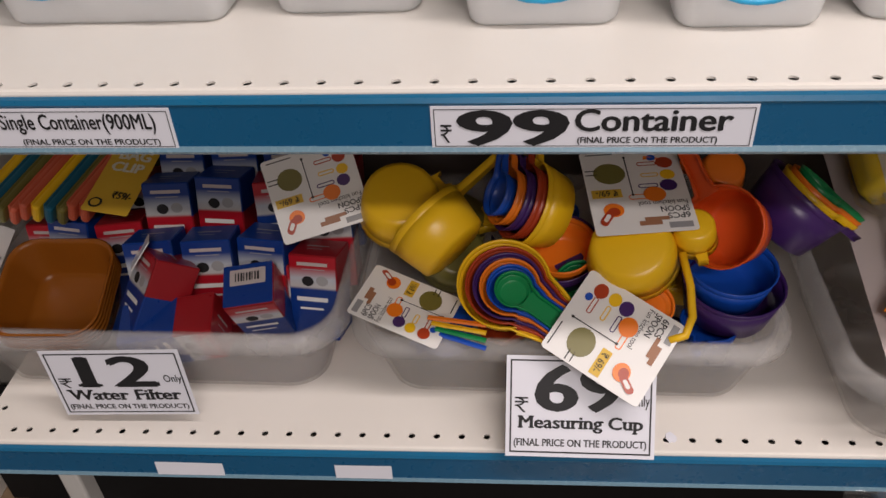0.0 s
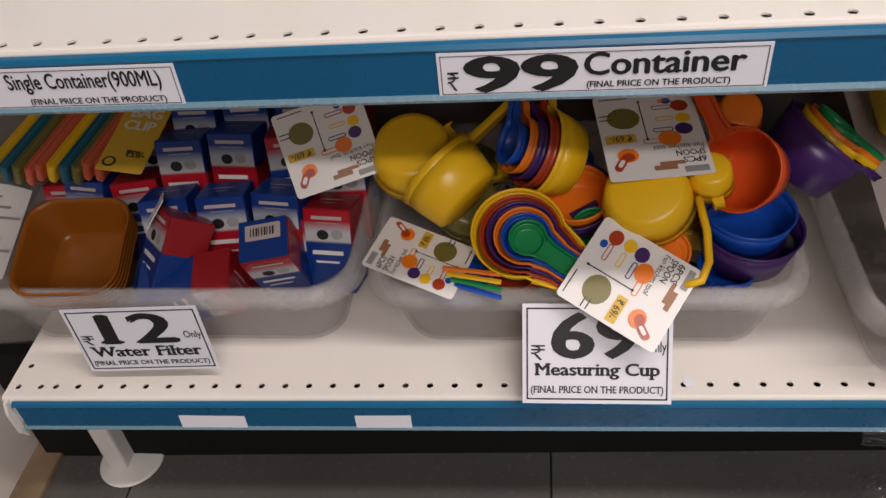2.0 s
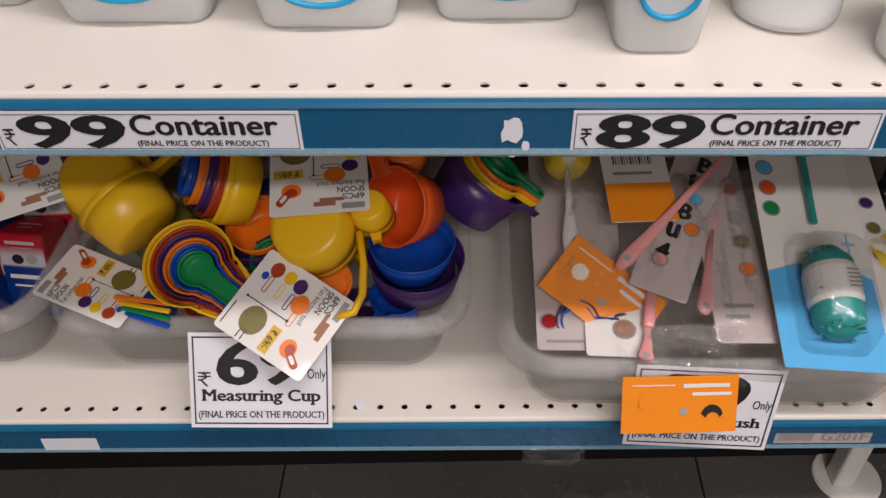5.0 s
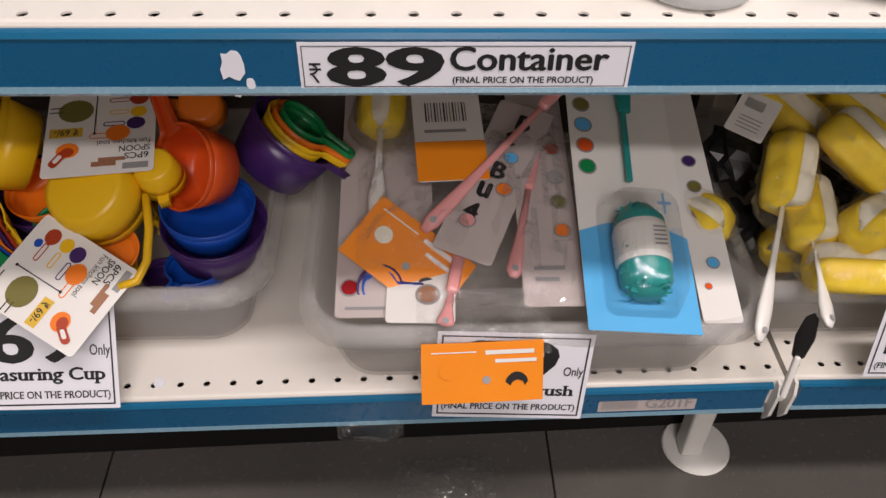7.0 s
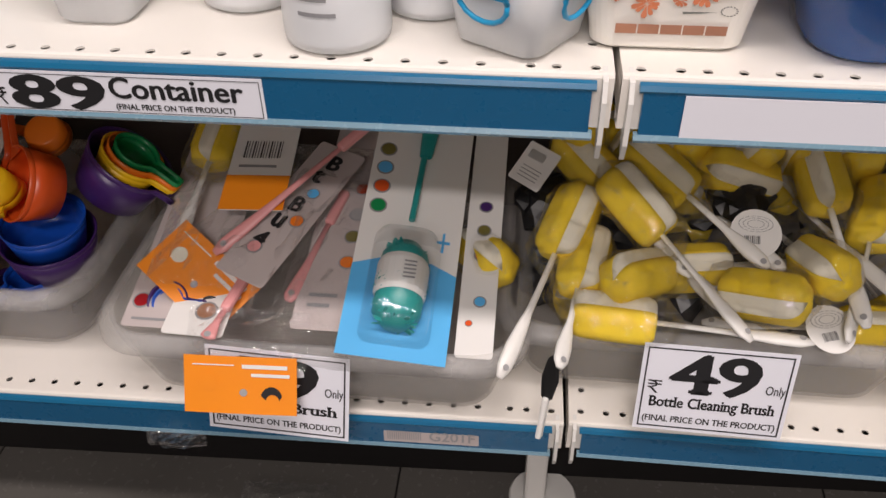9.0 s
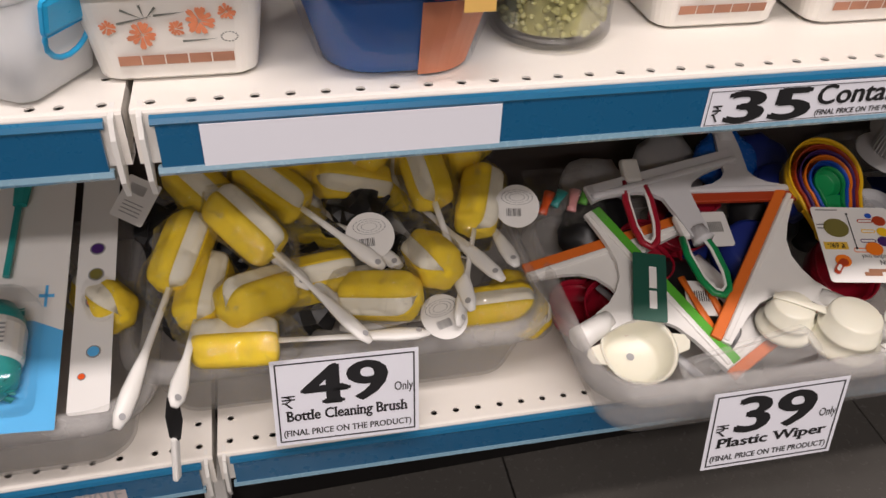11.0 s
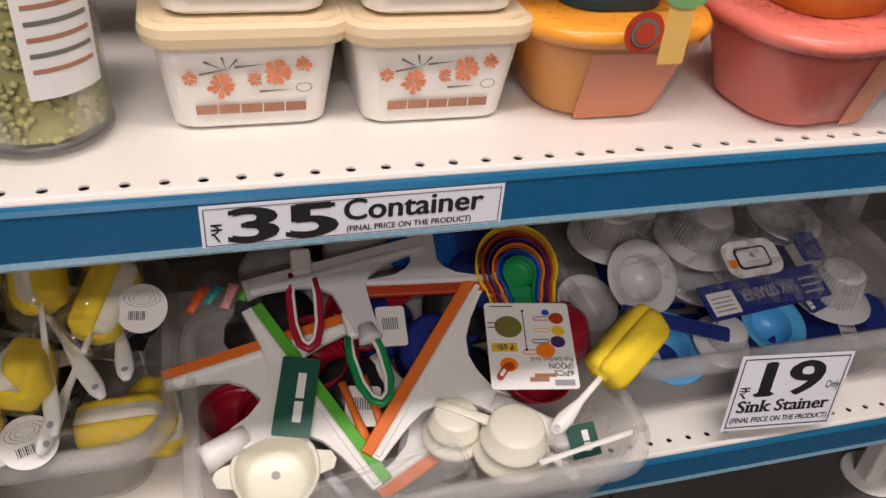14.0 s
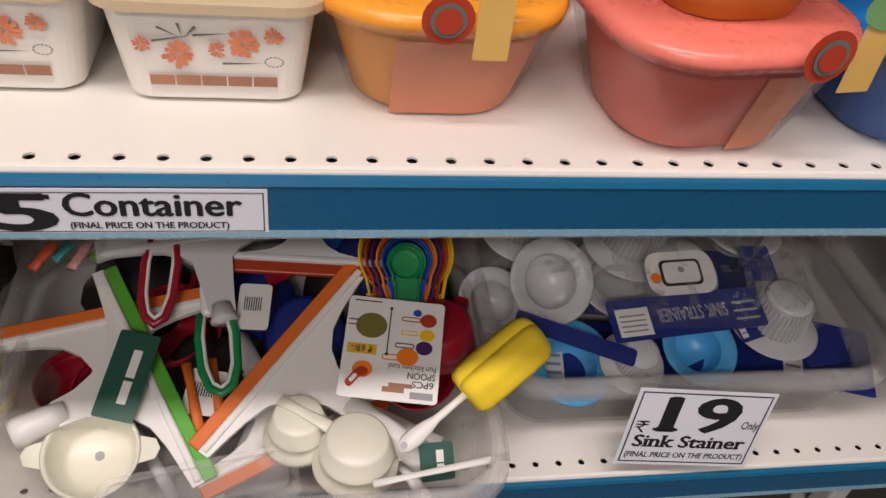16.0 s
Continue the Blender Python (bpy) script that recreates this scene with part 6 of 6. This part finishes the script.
# packets at the back; the black ones are filler for shade deep in the tub
for p, c, r in (((1.545, 0.315, 0.420), "cobalt", 0.045), ((1.600, 0.320, 0.400), "navy", 0.05), ((1.470, 0.330, 0.405), "grey", 0.05), ((1.37, 0.32, 0.385), "grey", 0.05), ((1.58, 0.255, 0.375), "black", 0.050), ((1.36, 0.26, 0.365), "black", 0.055), ((1.44, 0.17, 0.330), "black", 0.050), ((1.56, 0.17, 0.325), "black", 0.050), ((1.66, 0.26, 0.35), "black", 0.045), ((1.48, 0.25, 0.36), "navy", 0.04)):
    t = thing("soft_packet", basis(p, (1, 0.2, 0), TOCAM), f"crumpled {c} coloured packet shape, the black ones standing for shade", "packet", "soft packets")
    bm = bmesh.new()
    bmesh.ops.create_icosphere(bm, subdivisions=3, radius=r)
    for v in bm.verts:
        v.co *= 1 + 0.22 * noise.noise(v.co * 45 + Vector(p) * 9)
        v.co.z *= 0.55
    part("packet_skin", bm, C[c], t, smooth=True)


def clear_tray():
    t = thing("clear_tray", basis((1.440, 0.016, 0.370), (1, 0.17, 0.03), (0, -0.3, 0.95)), "empty clear plastic blister tray at the tub rim", "blister tray")
    shell = clear("clear_tray_plastic", (0.95, 0.95, 0.94), 0.84, 0.08, 0.15, 30.0, 0.2)
    part("tray", rr_loft([(0.076, 0.018, 0.008, 0.0), (0.074, 0.016, 0.008, 0.014), (0.068, 0.011, 0.006, 0.018)], False, True, 4), shell, t)
    part("tray_rim", rr_loft([(0.076, 0.018, 0.008, 0.0), (0.083, 0.025, 0.010, 0.0006), (0.083, 0.025, 0.010, -0.0010)], False, False, 4), shell, t, "turned-out rim")


clear_tray()

# ---- sink strainers ----
def strainer(p, up, r, label, c="frost", depth=0.032):
    """A sink strainer: wide flange and a ribbed basket."""
    t = thing("sink_strainer", basis(p, (1, 0.15, 0), up), label, "sink strainer", "sink strainers")
    part("flange", lathe([(r * 0.62, -0.003), (r * 0.80, 0.0), (r * 0.97, 0.003), (r, 0.002), (r * 0.97, 0.0012), (r * 0.80, -0.0018), (r * 0.62, -0.005)], 36), C[c], t, smooth=True)
    # downturned baskets get the greyed wall, so shade between ribs is in the colour
    part("basket", lathe([(r * 0.63, -0.003), (r * 0.60, -depth * 0.5), (r * 0.50, -depth), (0.0, -depth), (0.0, -depth + 0.002), (r * 0.48, -depth + 0.002), (r * 0.58, -depth * 0.5), (r * 0.61, -0.003)], 32), C["rib_gap_shade"] if up[2] < 0 else C[c], t, "basket wall between the ribs, greyed as shade when turned down", smooth=True)
    part("basket_cap", lathe([(r * 0.50, -depth + 0.001), (r * 0.52, -depth - 0.001), (r * 0.44, -depth - 0.003), (0.0, -depth - 0.003)], 32), C[c], t, smooth=True)
    first_rib = None
    for k in range(36):
        a = math.tau * k / 36
        if first_rib is None:
            first_rib = part("rib", block(0.0016, 0.0010, depth * 0.92, 0, 0, 0), C[c], t)
            o = first_rib
        else:
            o = new("rib", first_rib.data)
            o.parent = t
        o.matrix_basis = pose(r * 0.60 * math.cos(a), r * 0.60 * math.sin(a), -depth * 0.5, 0, 0, math.degrees(a)) @ pose(0, 0, 0, 0, 8, 0)
    return t


for p, up, r, label, deep in (((1.788, 0.214, 0.420), (-0.55, -0.60, 0.58), 0.048, "white sink strainer with a wide smooth flange", 0.032), ((1.771, 0.285, 0.432), (-0.12, 0.10, -0.98), 0.050, "white sink strainer showing its ribbed basket", 0.042),
                              ((1.890, 0.268, 0.430), (0.18, 0.22, -0.95), 0.056, "white sink strainer with a tall ribbed basket", 0.045), ((2.030, 0.288, 0.434), (0.10, -0.15, 0.96), 0.050, "white sink strainer at the back of the tub", 0.026),
                              ((2.036, 0.172, 0.392), (0.75, 0.15, -0.45), 0.050, "white sink strainer lying on its side", 0.042), ((1.868, 0.140, 0.372), (-0.15, 0.30, -0.92), 0.036, "small white sink strainer under the blue card", 0.026),
                              ((1.880, 0.240, 0.400), (0.12, -0.25, 0.92), 0.058, "white sink strainer under another one", 0.030), ((1.950, 0.245, 0.396), (-0.3, -0.4, 0.8), 0.048, "white sink strainer in the middle of the heap", 0.032),
                              ((1.94, 0.33, 0.41), (0.3, 0.4, -0.8), 0.048, "white sink strainer at the back of the tub", 0.032), ((1.83, 0.34, 0.42), (0.3, 0.4, -0.8), 0.05, "white sink strainer at the back of the tub", 0.032), ((1.735, 0.235, 0.372), (-0.2, -0.4, 0.9), 0.040, "white sink strainer deep in the tub", 0.030)):
    strainer(p, up, r, label, depth=deep)
strainer((1.950, 0.158, 0.372), (0.0, -0.4, 0.9), 0.044, "bright blue plastic strainer under the white ones", "sky")
strainer((1.806, 0.150, 0.362), (0.0, -0.4, 0.9), 0.048, "bright blue plastic strainer under the white ones", "sky")


def navy_card(tl, tr, bl, words, label, code=True, turn=1):
    m, w, h = sheet_pose(tl, tr, bl)
    t = thing("strainer_card", m, label, "product card", "cards of the sink strainers")
    part("card", plate(rrect(w / 2, h / 2, 0.003, 2), 0.0008, z0=-0.0008), C["navy"], t)
    if words:
        lettering(words, -w * 0.20, -h * 0.16, w * 0.46, h * 0.34, 0.0006, C["grey"], t, 0.01, turn=turn)
        part("text_print", bars([(w * 0.30, -h * 0.30 + h * 0.2 * k, w * 0.46, -h * 0.24 + h * 0.2 * k) for k in range(3)], 0.0006), C["grey"], t)
    if code:
        part("bar_code_label", bars([(-w * 0.46, -h * 0.40, -w * 0.25, h * 0.26)], 0.0006), C["card"], t, "white bar code label")
        part("bar_code", bars([(-w * 0.44, -h * 0.30 + h * 0.12 * k, -w * 0.28, -h * 0.26 + h * 0.12 * k) for k in range(4)], 0.0010), C["grey_ink"], t)
    return t


navy_card((1.834, 0.166, 0.436), (2.008, 0.186, 0.436), (1.828, 0.124, 0.420), "SINK STRAINER", "navy card reading sink strainer under clear film")
navy_card((1.975, 0.180, 0.414), (2.012, 0.192, 0.414), (1.985, 0.140, 0.396), "", "small navy card corner with a white label")
navy_card((2.005, 0.245, 0.440), (2.045, 0.250, 0.436), (2.010, 0.205, 0.424), "", "small navy card corner behind the strainers", False)
navy_card((1.742, 0.176, 0.418), (1.860, 0.128, 0.404), (1.738, 0.160, 0.410), "", "folded navy card with a silver picture", False)
navy_card((2.055, 0.165, 0.390), (2.095, 0.170, 0.390), (2.060, 0.120, 0.378), "", "small navy card at the tub wall", False)


# added layer of navy cards as dark filler, for the shaded gaps below the strainers
for k in range(7):
    cx, cy = 1.775 + 0.095 * (k % 4), 0.165 + 0.105 * (k // 4)
    navy_card((cx, cy + 0.06, 0.352 + 0.012 * (k // 4)), (cx + 0.105, cy + 0.05 - 0.02 * (k % 2), 0.348 + 0.012 * (k // 4)), (cx + 0.012, cy - 0.025, 0.334 + 0.012 * (k // 4)), "", "navy filler card standing for shade deep under the strainers", k % 3 == 0)


def picture_card():
    m, w, h = sheet_pose((1.878, 0.212, 0.460), (1.956, 0.218, 0.460), (1.878, 0.168, 0.440))
    t = thing("picture_card", m, "white card with a printed sink picture", "product card", "cards of the sink strainers")
    part("card", plate(rrect(w / 2, h / 2, 0.016, 5), 0.0008, z0=-0.0008), C["card"], t)
    part("printed_sink", plate(rrect(w * 0.30, h * 0.30, 0.006, 4), 0.0004, z0=0.0004), M["ink"], t)
    part("printed_basin", plate(rrect(w * 0.26, h * 0.24, 0.005, 4), 0.0004, z0=0.0010), C["card"], t)
    part("printed_tap", disc(0, h * 0.06, 0.0035, 0.0018), C["grey_ink"], t)
    part("printed_food", disc(-w * 0.38, -h * 0.10, 0.006, 0.0008), C["orange"], t)


picture_card()
film_bag("clear_bag", (1.740, 0.300, 0.482), (1.900, 0.300, 0.485), (1.730, 0.150, 0.430), "clear crinkled bag over sink strainers", 0.010, 18)
film_bag("clear_bag", (1.880, 0.300, 0.485), (2.070, 0.300, 0.480), (1.870, 0.135, 0.428), "clear crinkled bag over sink strainers", 0.010, 18)
for tl, tr, bl in (((2.215, 0.30, 0.47), (2.33, 0.30, 0.47), (2.205, 0.15, 0.41)), ((2.33, 0.31, 0.46), (2.45, 0.31, 0.46), (2.33, 0.15, 0.41))):
    backing_card(tl, tr, bl, "blue printed card with small white pictures", ((0.3, 0.4, 0.008, "card"), (0.6, 0.3, 0.006, "card"), (0.5, 0.7, 0.009, "card")), (), "cobalt", ((0.1, 0.55, 0.9, 0.57, "card"), (0.0, 0.8, 1.0, 1.0, "navy")))
strainer((2.27, 0.26, 0.46), (0.2, 0.4, -0.9), 0.046, "white sink strainer in the next tub")
strainer((2.34, 0.19, 0.43), (-0.3, -0.4, 0.8), 0.044, "white sink strainer in the next tub")
strainer((2.24, 0.16, 0.41), (0.1, -0.3, 0.9), 0.040, "bright blue plastic strainer in the next tub", "cobalt")
navy_card((2.232, 0.200, 0.430), (2.330, 0.190, 0.428), (2.228, 0.160, 0.412), "", "navy card with a white bar code label in the next tub")
film_bag("clear_bag", (2.215, 0.300, 0.482), (2.390, 0.300, 0.480), (2.210, 0.140, 0.424), "clear crinkled bag over blue cards", 0.010, 18)


# ---- small things on the shelf edges ----
def lip_label(x0, x1, y0, y1, z, h, label, words=""):
    w = x1 - x0
    t = thing("edge_label", basis(((x0 + x1) / 2, (y0 + y1) / 2, z), (w, y1 - y0, 0), (0, -1, 0.08)), label, "edge label", "labels on the lower shelf edge")
    part("paper", paper_sheet(w, h), M["paper"] if not words else C["dull_card"], t)
    if words:
        lettering(words, -w * 0.02, -h * 0.30, w * 0.48, h * 0.62, 0.0006, C["grey_ink"], t, 0.01)
        part("bar_code", bars([(-w * 0.46 + 0.0024 * k, -h * 0.3, -w * 0.46 + 0.0024 * k + 0.0010, h * 0.3) for k in range(16)], 0.0006), C["grey_ink"], t)


lip_label(-0.334, -0.258, 0.0352, 0.0368, 0.2495, 0.032, "blank white paper label on the lower shelf edge")
lip_label(-0.134, -0.072, 0.0392, 0.0404, 0.2495, 0.032, "blank white paper label on the lower shelf edge")
lip_label(0.678, 0.783, 0.0552, 0.0573, 0.2495, 0.022, "faded bar code label on the lower shelf edge", "G201F")


def paint_scuff(x, y, z, s, name, label, tilt=(0, -1, 0)):
    """A torn patch of white label left on the strip."""
    t = thing(name, basis((x, y, z), (1, 0, 0), tilt), label, "paper scrap", "paper scraps")
    rng = random.Random(int(x * 100))
    n = 13
    bm = bmesh.new()
    pts = [(s * (0.55 + 0.6 * rng.random()) * math.cos(math.tau * k / n) * 0.62, s * (0.6 + 0.6 * rng.random()) * math.sin(math.tau * k / n)) for k in range(n)]
    plate(pts, 0.0004, bm)
    part("scrap", bm, M["paper"], t)


paint_scuff(0.371, -0.0008, 0.690, 0.013, "label_scrap", "torn white label scrap on the teal strip")
paint_scuff(0.381, -0.0008, 0.677, 0.005, "label_scrap", "torn white label scrap on the teal strip")
paint_scuff(0.372, -0.0008, 0.670, 0.004, "label_scrap", "torn white label scrap on the teal strip")
paint_scuff(0.222, 0.072, LOW_Z + 0.0006, 0.009, "tape_scrap", "grey tape scrap on the shelf", (0, 0, 1))

film_bag("film_scrap", (0.455, 0.140, 0.015), (0.585, 0.145, 0.015), (0.460, 0.060, 0.004), "crumpled clear film scrap on the floor", 0.012, 16, "film scraps")
film_bag("film_scrap", (0.400, 0.052, 0.232), (0.470, 0.054, 0.232), (0.404, 0.046, 0.212), "clear film scrap hanging from the shelf edge", 0.014, 12, "film scraps")


def joint_clip():
    t = thing("joint_clip", basis((0.852, 0.036, 0.377), (0.92, -0.38, 0), (0.05, 0.25, 0.95)), "thin black and white plastic clip at the shelf joint", "clip")
    part("clip_leaf", lathe([(0.0, -0.028), (0.006, -0.022), (0.009, 0.0), (0.006, 0.022), (0.0, 0.028)], 12), C["black"], t, smooth=True).scale = (1, 0.25, 1)
    part("clip_foot", block(0.006, 0.010, 0.050, 0, 0, -0.046, 0.002), C["white"], t)


joint_clip()


# ---- loose clutter under the wipers ----
for p, up, c, r in (((1.400, 0.205, 0.372), (0.3, -0.4, 0.8), "crimson", 0.044), ((1.455, 0.240, 0.392), (-0.4, -0.5, 0.7), "crimson", 0.042), ((1.640, 0.150, 0.366), (0.5, -0.3, 0.8), "crimson", 0.045),
                    ((1.530, 0.200, 0.350), (0.1, 0.4, -0.9), "navy", 0.044), ((1.345, 0.150, 0.345), (0.2, -0.2, 0.9), "crimson", 0.040), ((1.600, 0.270, 0.385), (0.2, 0.3, -0.9), "navy", 0.042)):
    single_cup(basis(p, (0.8, 0.3, 0.1), up), c, r, handle=0.02)
for k, (a, b, c) in enumerate((((1.330, 0.180, 0.350), (1.410, 0.040, 0.318), "grey"), ((1.430, 0.060, 0.316), (1.530, 0.110, 0.335), "white"),
                              ((1.560, 0.150, 0.330), (1.660, 0.080, 0.330), "white"), ((1.445, 0.030, 0.320), (1.500, 0.160, 0.345), "grey"), ((1.590, 0.110, 0.340), (1.640, 0.020, 0.325), "white"))):
    stick(a, b, 0.006, c, f"thin {c} plastic handle deep in the tub")


# ---- floor tiles ----
def floor_tiles():
    size, joint = 0.585, 0.0025
    bm = block(size - joint, size - joint, 0.004, 0, 0, 0, 0.0008, seg=1)
    first_tile = part("tile", bm, M["floor"], FLOOR)
    k = 0
    for i in range(-4, 7):
        for j in range(-9, 2):
            x, y = 0.08 + size * (i + 0.5), 0.30 + size * (j + 0.5) - 0.0
            if not (-2.0 < x < 4.0 and -5.2 < y < 0.9):
                continue
            o = first_tile if k == 0 else new("tile", first_tile.data)
            o.parent = FLOOR
            o.location = (x, y, -0.002)
            k += 1


floor_tiles()
